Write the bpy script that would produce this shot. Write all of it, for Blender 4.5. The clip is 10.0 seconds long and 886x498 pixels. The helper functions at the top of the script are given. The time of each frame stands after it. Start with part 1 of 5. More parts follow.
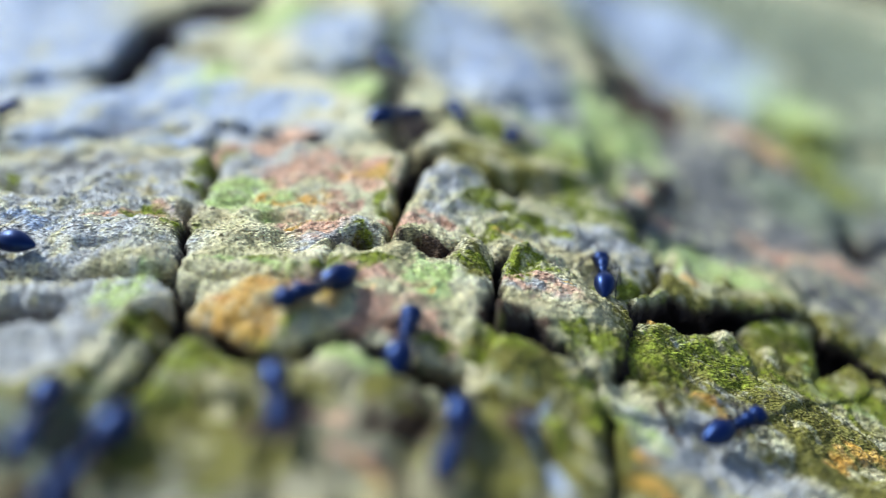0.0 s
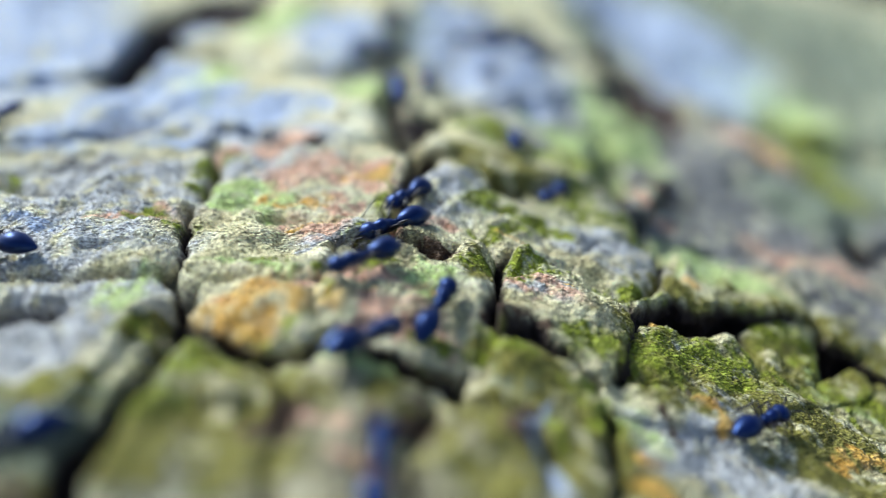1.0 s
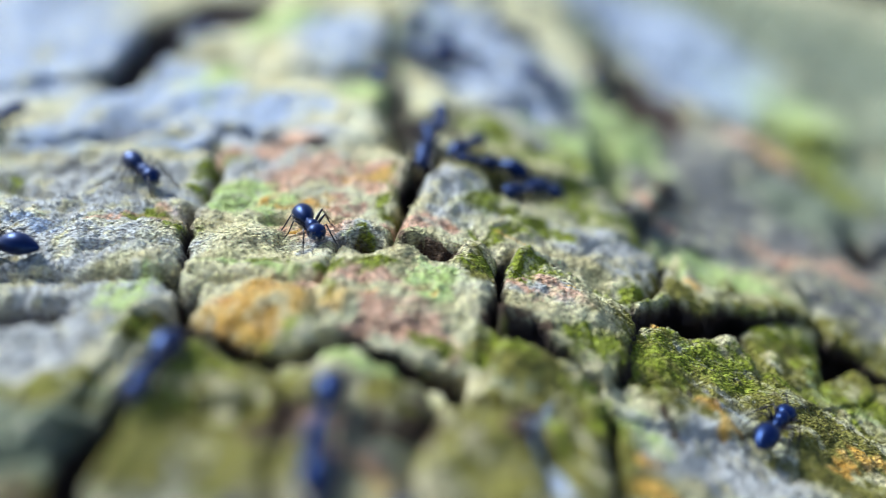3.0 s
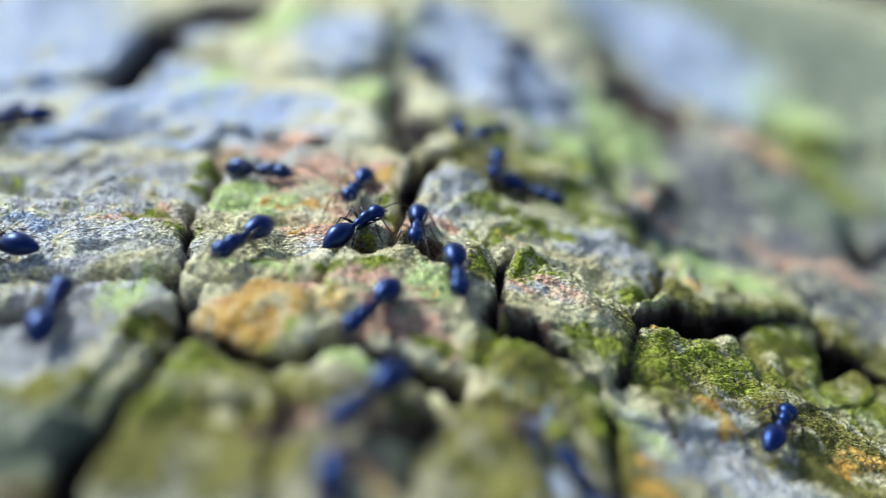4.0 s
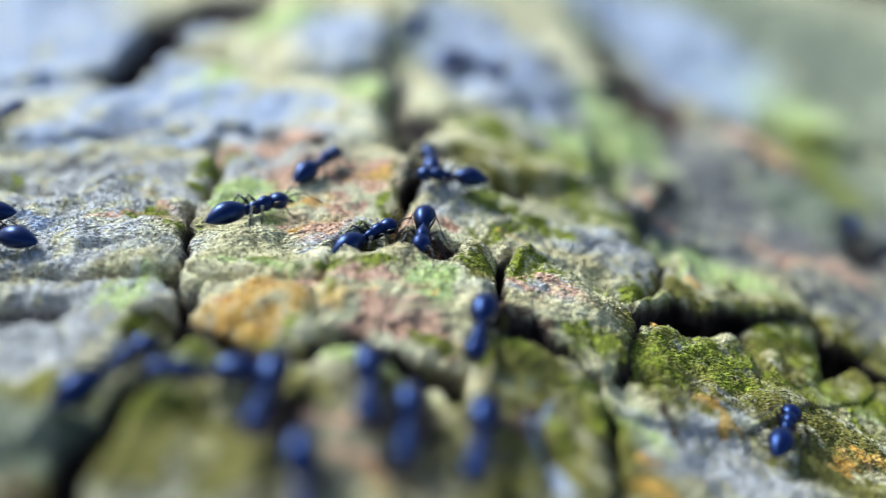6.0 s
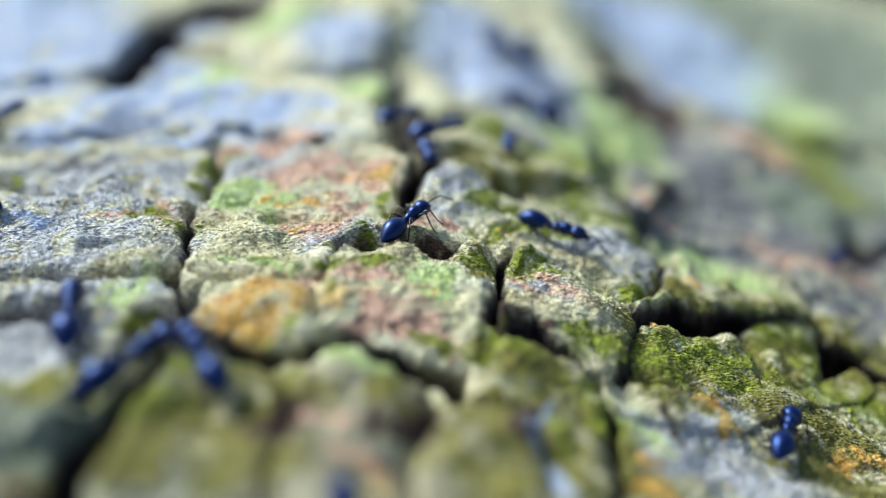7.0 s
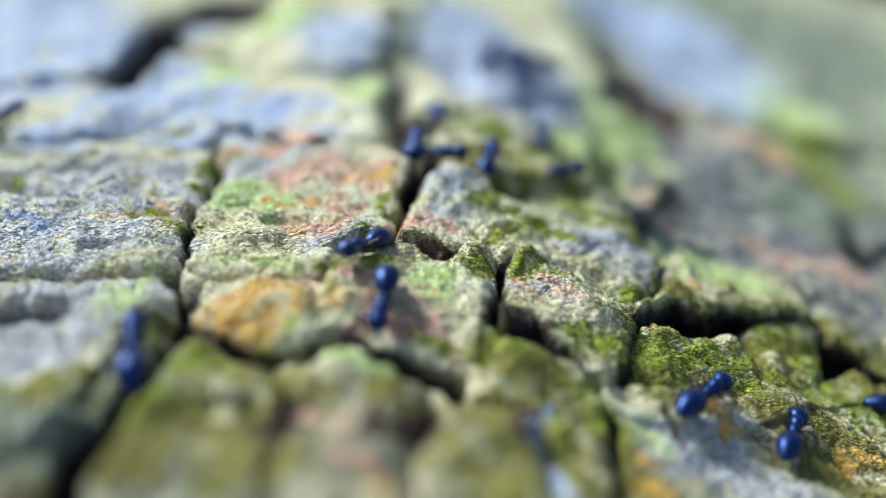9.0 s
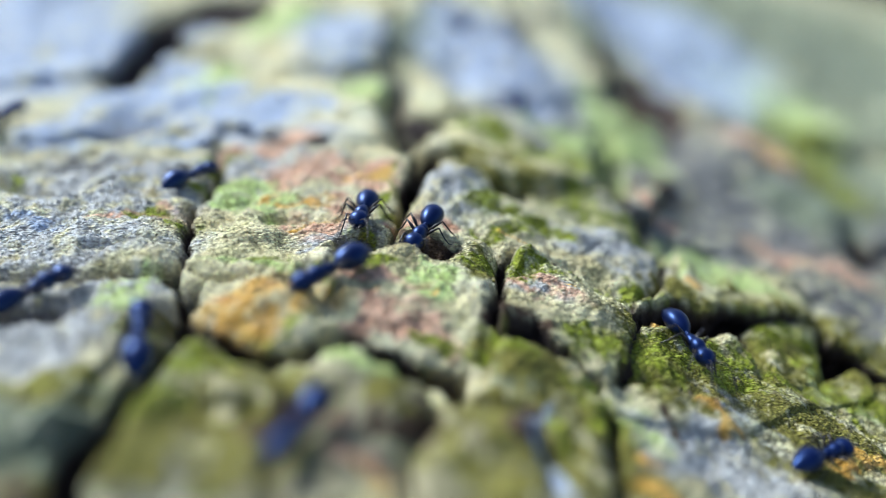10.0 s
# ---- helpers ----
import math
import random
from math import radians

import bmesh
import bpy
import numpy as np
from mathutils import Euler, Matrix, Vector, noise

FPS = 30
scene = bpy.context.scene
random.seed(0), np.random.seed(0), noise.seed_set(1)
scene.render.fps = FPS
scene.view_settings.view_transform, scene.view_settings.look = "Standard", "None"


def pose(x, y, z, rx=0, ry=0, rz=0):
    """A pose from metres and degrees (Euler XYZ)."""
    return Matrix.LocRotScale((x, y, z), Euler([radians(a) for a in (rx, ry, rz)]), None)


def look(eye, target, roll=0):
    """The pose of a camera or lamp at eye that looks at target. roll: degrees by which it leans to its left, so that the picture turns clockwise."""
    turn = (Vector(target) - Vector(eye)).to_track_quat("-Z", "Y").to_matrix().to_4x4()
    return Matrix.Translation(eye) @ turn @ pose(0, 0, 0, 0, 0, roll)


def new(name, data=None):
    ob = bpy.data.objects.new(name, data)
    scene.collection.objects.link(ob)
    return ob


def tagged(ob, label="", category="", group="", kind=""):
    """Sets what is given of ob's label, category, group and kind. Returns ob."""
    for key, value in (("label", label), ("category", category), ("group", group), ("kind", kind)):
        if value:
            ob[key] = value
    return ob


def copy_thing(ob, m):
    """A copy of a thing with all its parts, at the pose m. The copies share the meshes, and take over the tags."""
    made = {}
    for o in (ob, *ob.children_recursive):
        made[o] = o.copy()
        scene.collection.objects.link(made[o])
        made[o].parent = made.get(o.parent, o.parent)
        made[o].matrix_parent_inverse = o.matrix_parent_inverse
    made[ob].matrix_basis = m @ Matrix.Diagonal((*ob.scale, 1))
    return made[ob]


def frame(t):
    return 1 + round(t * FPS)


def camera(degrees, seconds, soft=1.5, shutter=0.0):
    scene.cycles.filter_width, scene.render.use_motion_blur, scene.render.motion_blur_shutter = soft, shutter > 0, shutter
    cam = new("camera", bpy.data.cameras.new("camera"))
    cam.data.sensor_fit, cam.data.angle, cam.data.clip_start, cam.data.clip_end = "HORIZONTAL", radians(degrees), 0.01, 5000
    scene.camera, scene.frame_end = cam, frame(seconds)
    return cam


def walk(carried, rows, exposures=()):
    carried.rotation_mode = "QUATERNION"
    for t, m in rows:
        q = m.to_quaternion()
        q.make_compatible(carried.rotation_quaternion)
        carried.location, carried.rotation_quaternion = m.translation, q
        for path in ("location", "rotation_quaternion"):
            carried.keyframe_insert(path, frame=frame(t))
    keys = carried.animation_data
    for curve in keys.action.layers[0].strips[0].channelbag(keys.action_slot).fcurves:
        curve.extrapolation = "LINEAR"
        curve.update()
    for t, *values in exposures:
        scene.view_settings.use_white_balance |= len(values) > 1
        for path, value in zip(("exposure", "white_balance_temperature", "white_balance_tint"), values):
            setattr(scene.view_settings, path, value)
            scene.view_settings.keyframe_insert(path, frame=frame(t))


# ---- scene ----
# A few square centimetres of bark seen by a macro lens, with ants on their trail.
# Lengths below are in millimetres and become metres where objects are made.
MM = 0.001
EYE = (0.0, 0.0, 15.8 * MM)
TILT = 28.6

cam = camera(60, 10.0, soft=0.6, shutter=0.4)
cam.data.dof.use_dof = True
cam.data.dof.focus_distance = 32.5 * MM
cam.data.dof.aperture_fstop = 14.0
# the camera is held still; it only drifts by a few tenths of a degree (seconds, degrees up, degrees to the left)
DRIFT = [(0.0, -0.13, -0.25), (0.5, 0.0, -0.25), (1.0, 0.04, -0.13), (2.0, 0.12, -0.08), (2.5, 0.12, -0.04), (4.5, 0.16, 0.0),
         (5.0, 0.13, 0.0), (5.5, 0.0, 0.0), (7.0, 0.0, 0.0), (8.5, 0.06, 0.04), (10.0, 0.04, 0.04)]
walk(cam, [(t, pose(*EYE, 90 - TILT + up, 0, left)) for t, up, left in DRIFT])

# ---- light: bright overcast sky, soft sun from beyond the bark
world = bpy.data.worlds.new("sky")
scene.world = world
world.use_nodes = True
wn = world.node_tree.nodes
sky = wn.new("ShaderNodeTexSky")
sky.sky_type = "NISHITA"
sky.sun_disc = False
sky.sun_elevation = radians(45)
sky.sun_rotation = radians(-52)
sky.air_density = 1.0
sky.dust_density = 1.5
world.node_tree.links.new(sky.outputs["Color"], wn["Background"].inputs["Color"])
wn["Background"].inputs["Strength"].default_value = 0.12
lamp = bpy.data.lights.new("sun", "SUN")
lamp.energy = 5.0
lamp.angle = radians(14)
lamp.color = (0.95, 1.0, 0.98)
sun = new("sun", lamp)
sun.matrix_world = look((-0.75, 0.62, 0.95), (0, 0.03, 0))
scene.view_settings.exposure = 0.21
scene.view_settings.use_white_balance = True
scene.view_settings.white_balance_temperature = 5920
scene.view_settings.white_balance_tint = 8

# ---- materials


def material(name):
    m = bpy.data.materials.new(name)
    m.use_nodes = True
    return m, m.node_tree.nodes, m.node_tree.links, m.node_tree.nodes["Principled BSDF"]


def noise_node(nodes, links, coord, scale, detail=4.0, rough=0.6):
    n = nodes.new("ShaderNodeTexNoise")
    n.inputs["Scale"].default_value, n.inputs["Detail"].default_value = scale, detail
    n.inputs["Roughness"].default_value = rough
    links.new(coord, n.inputs["Vector"])
    return n.outputs["Fac"]


def ramp(nodes, links, fac, stops):
    r = nodes.new("ShaderNodeValToRGB")
    while len(r.color_ramp.elements) < len(stops):
        r.color_ramp.elements.new(0.5)
    for e, (p, c) in zip(r.color_ramp.elements, stops):
        e.position, e.color = p, (*c, 1)
    links.new(fac, r.inputs["Fac"])
    return r.outputs["Color"]


def mix(nodes, links, fac, a, b, blend="MIX"):
    n = nodes.new("ShaderNodeMix")
    n.data_type, n.blend_type = "RGBA", blend
    if isinstance(fac, float):
        n.inputs[0].default_value = fac
    else:
        links.new(fac, n.inputs[0])
    links.new(a, n.inputs[6])
    links.new(b, n.inputs[7])
    return n.outputs[2]


def attribute(nodes, name):
    n = nodes.new("ShaderNodeAttribute")
    n.attribute_name = name
    return n.outputs["Fac"]


def bark_material():
    m, nodes, links, p = material("lichen_bark")
    co = nodes.new("ShaderNodeTexCoord").outputs["Object"]
    big = noise_node(nodes, links, co, 300, 6, 0.65)
    algae = noise_node(nodes, links, co, 420, 5, 0.7)
    mid = noise_node(nodes, links, co, 1300, 5, 0.75)
    drawn = nodes.new("ShaderNodeMapping")
    drawn.inputs["Scale"].default_value = (0.62, 1.25, 1.25)
    links.new(co, drawn.inputs["Vector"])
    fine = noise_node(nodes, links, drawn.outputs[0], 8500, 4, 0.8)
    cells = nodes.new("ShaderNodeTexVoronoi")
    cells.inputs["Scale"].default_value = 7000
    links.new(drawn.outputs[0], cells.inputs["Vector"])
    bark = ramp(nodes, links, big, [(0.28, (0.54, 0.43, 0.23)), (0.42, (0.8, 0.7, 0.4)), (0.54, (0.9, 0.82, 0.54)), (0.68, (0.92, 0.88, 0.68))])
    green = nodes.new("ShaderNodeRGB")
    green.outputs[0].default_value = (0.6, 0.66, 0.3, 1)
    film = ramp(nodes, links, algae, [(0.46, (0, 0, 0)), (0.76, (0.45, 0.45, 0.45))])
    # grain shading put into the colour: bump tops lighter, gaps between granules darker
    speck = ramp(nodes, links, fine, [(0.34, (0.3, 0.26, 0.2)), (0.43, (0.85, 0.84, 0.8)), (0.52, (1.15, 1.15, 1.13)), (0.64, (1.5, 1.49, 1.45))])
    pit_shade = ramp(nodes, links, cells.outputs["Distance"], [(0.15, (1.35, 1.35, 1.33)), (0.45, (1.12, 1.11, 1.08)), (0.78, (0.45, 0.4, 0.34))])
    c = mix(nodes, links, film, bark, green.outputs[0])
    tuft = noise_node(nodes, links, co, 2600, 4, 0.75)

    def grown(name, low, high):
        """A patch whose edge breaks up into tufts and flecks."""
        lift = nodes.new("ShaderNodeMath")
        lift.operation = "MULTIPLY_ADD"
        links.new(tuft, lift.inputs[0])
        lift.inputs[1].default_value, lift.inputs[2].default_value = 2.6, -0.3
        whole = nodes.new("ShaderNodeMath")
        whole.operation = "MULTIPLY"
        links.new(attribute(nodes, name), whole.inputs[0])
        links.new(lift.outputs[0], whole.inputs[1])
        return ramp(nodes, links, whole.outputs[0], [(low, (0, 0, 0)), (high, (1, 1, 1))])

    # each growth or painted shade: its colour from dark to light, and how ragged its edge is
    for name, dark, middle, light, low, high in (
            ("ash", (0.36, 0.355, 0.355), (0.61, 0.605, 0.61), (0.78, 0.775, 0.78), 0.0, 0.9),
            ("fawn", (0.26, 0.22, 0.14), (0.4, 0.355, 0.235), (0.52, 0.475, 0.34), 0.0, 0.8),
            ("grey", (0.14, 0.132, 0.13), (0.235, 0.23, 0.23), (0.34, 0.335, 0.335), 0.0, 0.75),
            ("sage", (0.15, 0.175, 0.115), (0.25, 0.285, 0.195), (0.35, 0.385, 0.29), 0.0, 0.75),
            ("mint", (0.42, 0.53, 0.15), (0.66, 0.79, 0.3), (0.79, 0.88, 0.48), 0.0, 0.8),
            ("olive", (0.12, 0.1, 0.02), (0.26, 0.235, 0.045), (0.38, 0.345, 0.1), 0.0, 0.75),
            ("brown", (0.05, 0.028, 0.018), (0.11, 0.065, 0.04), (0.2, 0.13, 0.08), 0.05, 0.7),
            # pale lichen, its blue pushed up to paint in haze
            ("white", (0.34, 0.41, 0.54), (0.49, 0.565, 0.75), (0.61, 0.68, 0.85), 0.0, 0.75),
            ("blush", (0.6, 0.32, 0.2), (0.84, 0.52, 0.36), (0.9, 0.68, 0.53), 0.0, 0.75),
            ("moss", (0.08, 0.085, 0.008), (0.27, 0.31, 0.02), (0.5, 0.55, 0.08), 0.05, 0.95),
            ("rust", (0.58, 0.25, 0.03), (0.83, 0.48, 0.09), (0.9, 0.66, 0.28), 0.0, 0.95)):
        colour = ramp(nodes, links, mid, [(0.3, dark), (0.5, middle), (0.7, light)])
        c = mix(nodes, links, grown(name, low, high), c, colour)
    c = mix(nodes, links, 0.9, c, speck, "MULTIPLY")
    c = mix(nodes, links, 0.6, c, pit_shade, "MULTIPLY")
    # dark inner bark, its colour also carrying the shade of cracks and hollows
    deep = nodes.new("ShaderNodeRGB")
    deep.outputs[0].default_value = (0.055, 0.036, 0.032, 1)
    c = mix(nodes, links, attribute(nodes, "core_shade"), c, deep.outputs[0])
    links.new(c, p.inputs["Base Color"])
    p.inputs["Roughness"].default_value = 0.8
    p.inputs["Specular IOR Level"].default_value = 0.3
    bump = nodes.new("ShaderNodeBump")
    bump.inputs["Strength"].default_value, bump.inputs["Distance"].default_value = 1.0, 0.00012
    links.new(fine, bump.inputs["Height"])
    grain = nodes.new("ShaderNodeBump")
    grain.invert = True
    grain.inputs["Strength"].default_value, grain.inputs["Distance"].default_value = 1.0, 0.00012
    links.new(cells.outputs["Distance"], grain.inputs["Height"])
    links.new(bump.outputs["Normal"], grain.inputs["Normal"])
    links.new(grain.outputs["Normal"], p.inputs["Normal"])
    return m


def plain(name, colour, rough, coat=0.0):
    m, nodes, links, p = material(name)
    co = nodes.new("ShaderNodeTexCoord").outputs["Object"]
    n = noise_node(nodes, links, co, 2600, 3)
    c = ramp(nodes, links, n, [(0.3, tuple(0.6 * v for v in colour)), (0.7, tuple(1.4 * v for v in colour))])
    links.new(c, p.inputs["Base Color"])
    p.inputs["Roughness"].default_value, p.inputs["Coat Weight"].default_value = rough, coat
    p.inputs["Coat Roughness"].default_value = 0.25
    return m


BARK = bark_material()

# ---- the bark's lie: flat, then falling away to one side like the flank of a limb
RNG = np.random.default_rng(7)
TABLE = RNG.random((256, 256))


def value_noise(x, y):
    i, j = np.floor(x).astype(int), np.floor(y).astype(int)
    u, v = x - i, y - j
    u, v = u * u * u * (u * (6 * u - 15) + 10), v * v * v * (v * (6 * v - 15) + 10)
    i0, i1, j0, j1 = i % 256, (i + 1) % 256, j % 256, (j + 1) % 256
    top = TABLE[i0, j0] * (1 - u) + TABLE[i1, j0] * u
    low = TABLE[i0, j1] * (1 - u) + TABLE[i1, j1] * u
    return (top * (1 - v) + low * v) * 2 - 1


def fbm(x, y, size, octaves=4, gain=0.5, shift=0.0):
    total, amp = 0.0, 1.0
    for k in range(octaves):
        f = 2.03 ** k / size
        ca, sa = math.cos(0.7 * k + shift), math.sin(0.7 * k + shift)
        total = total + amp * value_noise((ca * x - sa * y) * f + 17.3 * k + shift * 31, (sa * x + ca * y) * f + 5.1 * k)
        amp *= gain
    return total


def flank(x, y):
    return -(1.25 * np.logaddexp(0, (x - 1.4) / 2.5) - 1.62 * np.logaddexp(0, (x - 20) / 6))


# ---- lichen, moss, stains, and some painted shade and haze: centre, half width and half length of each patch, area by area
GROWTH_AND_SHADE = {kind: [] for kind in ("white", "mint", "sage", "fawn", "grey", "ash", "brown", "olive", "moss", "blush", "rust")}


def add_patches(kind, *spots):
    GROWTH_AND_SHADE[kind].extend(spots)


# far pale lichen, with haze and lens fringing painted in as blue
add_patches("white", (-30.7, 60.3, 6.6, 11.0), (-38.0, 72.9, 6.3, 10.1), (-19.7, 46.7, 3.2, 2.9), (-21.9, 67.1, 2.0, 8.7), (-19.4, 52.4, 2.0, 3.5), (-14.7, 48.3, 2.1, 1.8), (-12.2, 45.1, 2.8, 1.9), (-8.8, 66.1, 2.8, 7.4), (-22.0, 41.6, 1.9, 1.9), (-15.2, 41.3, 1.6, 1.1), (-9.4, 46.8, 1.8, 2.2))
add_patches("white", (4.6, 65.6, 5.0, 9.5), (31.0, 95.4, 6.2, 12.8), (34.0, 128.5, 11.0, 28.1), (2.6, 78.3, 3.6, 8.5))
add_patches("white", (-17.9, 30.0, 1.0, 0.3), (11.3, 23.2, 0.9, 0.2))
add_patches("white", (3.3, 17.4, 0.2, 1.8))
add_patches("mint", (-15.8, 52.4, 1.5, 2.8), (-15.8, 48.3, 1.1, 1.8), (-14.9, 72.9, 2.9, 3.8), (-14.6, 66.0, 1.9, 2.9), (-5.5, 51.2, 1.5, 2.4), (-9.8, 33.4, 1.6, 1.2), (-7.9, 32.0, 1.0, 0.8), (-10.7, 32.0, 0.7, 0.7))
add_patches("mint", (14.1, 59.7, 2.6, 6.5), (14.8, 56.7, 1.8, 5.1), (38.0, 94.0, 7.4, 12.1), (8.0, 50.0, 2.2, 1.3), (9.9, 49.3, 1.8, 4.6), (3.0, 22.4, 0.8, 0.4), (4.3, 22.0, 0.6, 0.4), (14.4, 37.4, 2.2, 1.9), (14.9, 34.8, 3.3, 0.9))
add_patches("mint", (-11.6, 24.2, 1.0, 0.8), (-7.3, 25.8, 1.6, 0.3), (0.1, 25.9, 1.0, 0.8), (-2.6, 20.1, 1.6, 0.7), (6.4, 20.8, 1.2, 0.7), (18.3, 28.4, 1.5, 1.1), (-0.5, 24.5, 0.6, 0.6))
add_patches("sage", (-5.5, 55.5, 2.2, 3.4), (-11.9, 74.1, 2.1, 4.6), (-3.3, 71.2, 1.5, 9.5))
add_patches("sage", (28.0, 127.3, 6.0, 32.3), (147.6, 267.4, 24.8, 23.3), (18.6, 99.7, 2.7, 18.0))
add_patches("sage", (-10.8, 16.6, 2.4, 1.9), (65.1, 139.3, 32.0, 74.2))
add_patches("sage", (90.0, 177.9, 30.0, 59.4), (59.9, 111.0, 12.9, 21.0), (54.3, 118.7, 8.7, 21.0), (42.5, 71.0, 3.4, 12.7), (-1.7, 69.4, 2.5, 9.1))
add_patches("sage", (-11.7, 16.8, 1.4, 1.2), (-10.4, 19.5, 1.0, 0.9), (2.8, 21.2, 1.0, 0.7), (28.7, 54.5, 3.9, 3.5))
# fawn bark, toned down on the near plates for shade at the camera's side
add_patches("fawn", (-2.5, 16.8, 2.2, 2.6), (1.1, 16.9, 2.1, 2.2), (-1.5, 19.0, 1.1, 0.8), (-4.5, 14.8, 1.3, 0.8), (10.6, 24.0, 1.8, 0.5))
add_patches("grey", (31.3, 59.3, 8.4, 14.8))
add_patches("grey", (-18.5, 36.9, 1.8, 0.9), (-18.6, 43.6, 1.5, 1.0), (-36.6, 73.4, 2.6, 3.0))
add_patches("grey", (17.7, 53.8, 7.3, 6.8), (20.2, 47.9, 8.4, 4.3), (15.7, 40.5, 7.2, 2.4), (22.7, 43.8, 6.4, 3.6), (65.7, 135.8, 7.1, 20.0), (28.7, 52.5, 5.0, 4.0), (18.8, 60.9, 4.2, 5.6), (24.3, 39.1, 3.9, 3.9), (29.4, 45.9, 2.2, 4.2))
add_patches("grey", (-7.1, 14.6, 0.8, 0.5), (-10.2, 15.5, 1.2, 1.1))
add_patches("ash", (8.4, 33.0, 2.8, 1.5), (4.0, 26.9, 1.3, 0.6), (0.2, 33.9, 1.5, 1.8), (14.1, 36.6, 1.7, 1.3))
add_patches("ash", (-14.1, 22.0, 2.5, 1.8), (-14.0, 20.2, 1.3, 1.1), (-12.9, 23.4, 1.5, 1.2), (10.0, 21.4, 2.7, 1.1), (8.5, 19.6, 2.4, 0.8), (10.8, 20.1, 2.4, 1.0), (12.2, 23.8, 1.5, 0.6), (-3.1, 15.5, 0.9, 0.8), (7.4, 55.2, 3.8, 7.2), (3.5, 62.2, 4.0, 7.6), (1.3, 34.7, 1.1, 1.0))
add_patches("ash", (-17.0, 33.3, 5.1, 4.0), (-15.6, 28.2, 4.2, 1.5), (-8.9, 36.9, 2.6, 2.3), (-10.2, 42.0, 3.9, 1.9), (-13.3, 24.2, 2.9, 1.2), (-4.4, 28.9, 1.4, 0.7), (11.1, 26.1, 1.9, 0.6), (9.0, 26.8, 0.9, 0.4))
add_patches("brown", (-0.9, 29.1, 1.1, 0.7), (-3.2, 28.7, 0.8, 0.4))
add_patches("brown", (19.2, 77.8, 2.2, 12.9), (20.0, 69.7, 3.1, 3.7), (-10.5, 14.7, 1.5, 0.7), (-5.2, 17.3, 0.6, 0.4), (8.3, 21.9, 0.3, 0.2), (2.6, 18.6, 0.6, 0.7), (-0.7, 18.5, 0.5, 0.7), (5.4, 29.4, 0.6, 0.4))
# first patch paints the shade under the overhang, last the flake's shade
add_patches("brown", (3.1, 23.8, 1.0, 0.5), (-1.6, 17.8, 0.4, 0.6), (14.2, 45.3, 1.5, 1.1))
add_patches("olive", (16.4, 30.0, 2.7, 2.4), (18.8, 28.2, 2.2, 1.1), (10.8, 25.9, 3.8, 1.7), (20.0, 30.5, 2.4, 1.3), (13.1, 25.3, 2.0, 1.0), (2.9, 22.3, 1.7, 1.0))
# near olive growth, its darkness also standing in for the camera's own shade
add_patches("olive", (-6.8, 18.4, 2.6, 1.8), (-6.8, 15.1, 2.6, 1.2), (4.0, 18.3, 1.8, 3.4), (1.7, 19.4, 1.3, 0.8), (6.2, 17.3, 1.4, 1.0), (21.5, 31.7, 2.1, 2.5), (16.0, 24.3, 3.0, 1.8), (15.2, 21.7, 2.4, 1.3), (10.8, 25.2, 3.4, 1.9), (5.7, 18.5, 0.8, 2.2), (-9.4, 14.7, 1.8, 0.8))
add_patches("olive", (-10.0, 21.8, 0.9, 0.7), (-5.6, 17.9, 1.4, 0.6), (-7.5, 15.9, 1.4, 1.1), (-12.5, 18.6, 1.5, 0.5), (-1.6, 18.2, 0.5, 0.7), (1.7, 15.5, 1.0, 0.5), (3.5, 21.6, 1.1, 0.7), (1.4, 18.9, 0.7, 0.6), (1.5, 27.1, 0.7, 1.4), (10.0, 24.3, 2.9, 1.0))
add_patches("olive", (-5.7, 14.7, 1.8, 0.8), (0.8, 17.6, 1.2, 1.5), (4.7, 17.4, 1.2, 1.5), (-1.5, 20.1, 0.7, 0.5), (16.2, 33.3, 2.5, 0.5), (10.7, 31.1, 1.8, 0.5), (15.6, 23.4, 2.0, 0.8), (-2.2, 31.7, 0.4, 1.8), (3.1, 40.9, 2.4, 1.8), (3.3, 20.0, 0.8, 0.6), (15.6, 28.0, 1.6, 1.3), (1.4, 38.0, 0.9, 0.9))
add_patches("moss", (-11.6, 37.3, 0.4, 2.3), (-11.5, 33.9, 0.5, 0.6), (-21.6, 35.1, 0.6, 0.8), (-12.8, 31.1, 1.0, 0.5), (-11.5, 29.9, 0.5, 0.7), (-2.5, 34.1, 0.3, 2.4), (-3.6, 29.1, 0.9, 0.3), (-4.6, 25.6, 0.2, 1.3), (-4.5, 27.4, 0.2, 0.6))
add_patches("moss", (2.0, 47.0, 1.9, 1.3), (5.0, 45.2, 2.4, 1.3), (8.0, 44.7, 1.2, 4.5), (7.9, 37.0, 3.0, 1.4), (10.0, 37.2, 1.2, 1.0), (4.8, 33.0, 1.6, 0.7), (2.5, 31.9, 1.2, 0.4), (2.4, 34.3, 1.1, 0.8), (38.4, 79.4, 3.2, 5.5), (34.9, 63.6, 2.8, 4.4))
add_patches("moss", (1.2, 27.6, 0.8, 0.8), (0.1, 28.2, 1.0, 0.5), (4.2, 29.3, 1.0, 0.5), (5.6, 24.0, 1.5, 0.8), (6.4, 23.4, 0.6, 0.8), (8.9, 29.6, 2.0, 0.6), (8.1, 24.4, 1.2, 1.0), (9.4, 26.0, 1.2, 0.6), (12.2, 26.8, 2.0, 1.0), (14.5, 28.1, 0.9, 1.1), (17.0, 31.3, 2.0, 1.1))
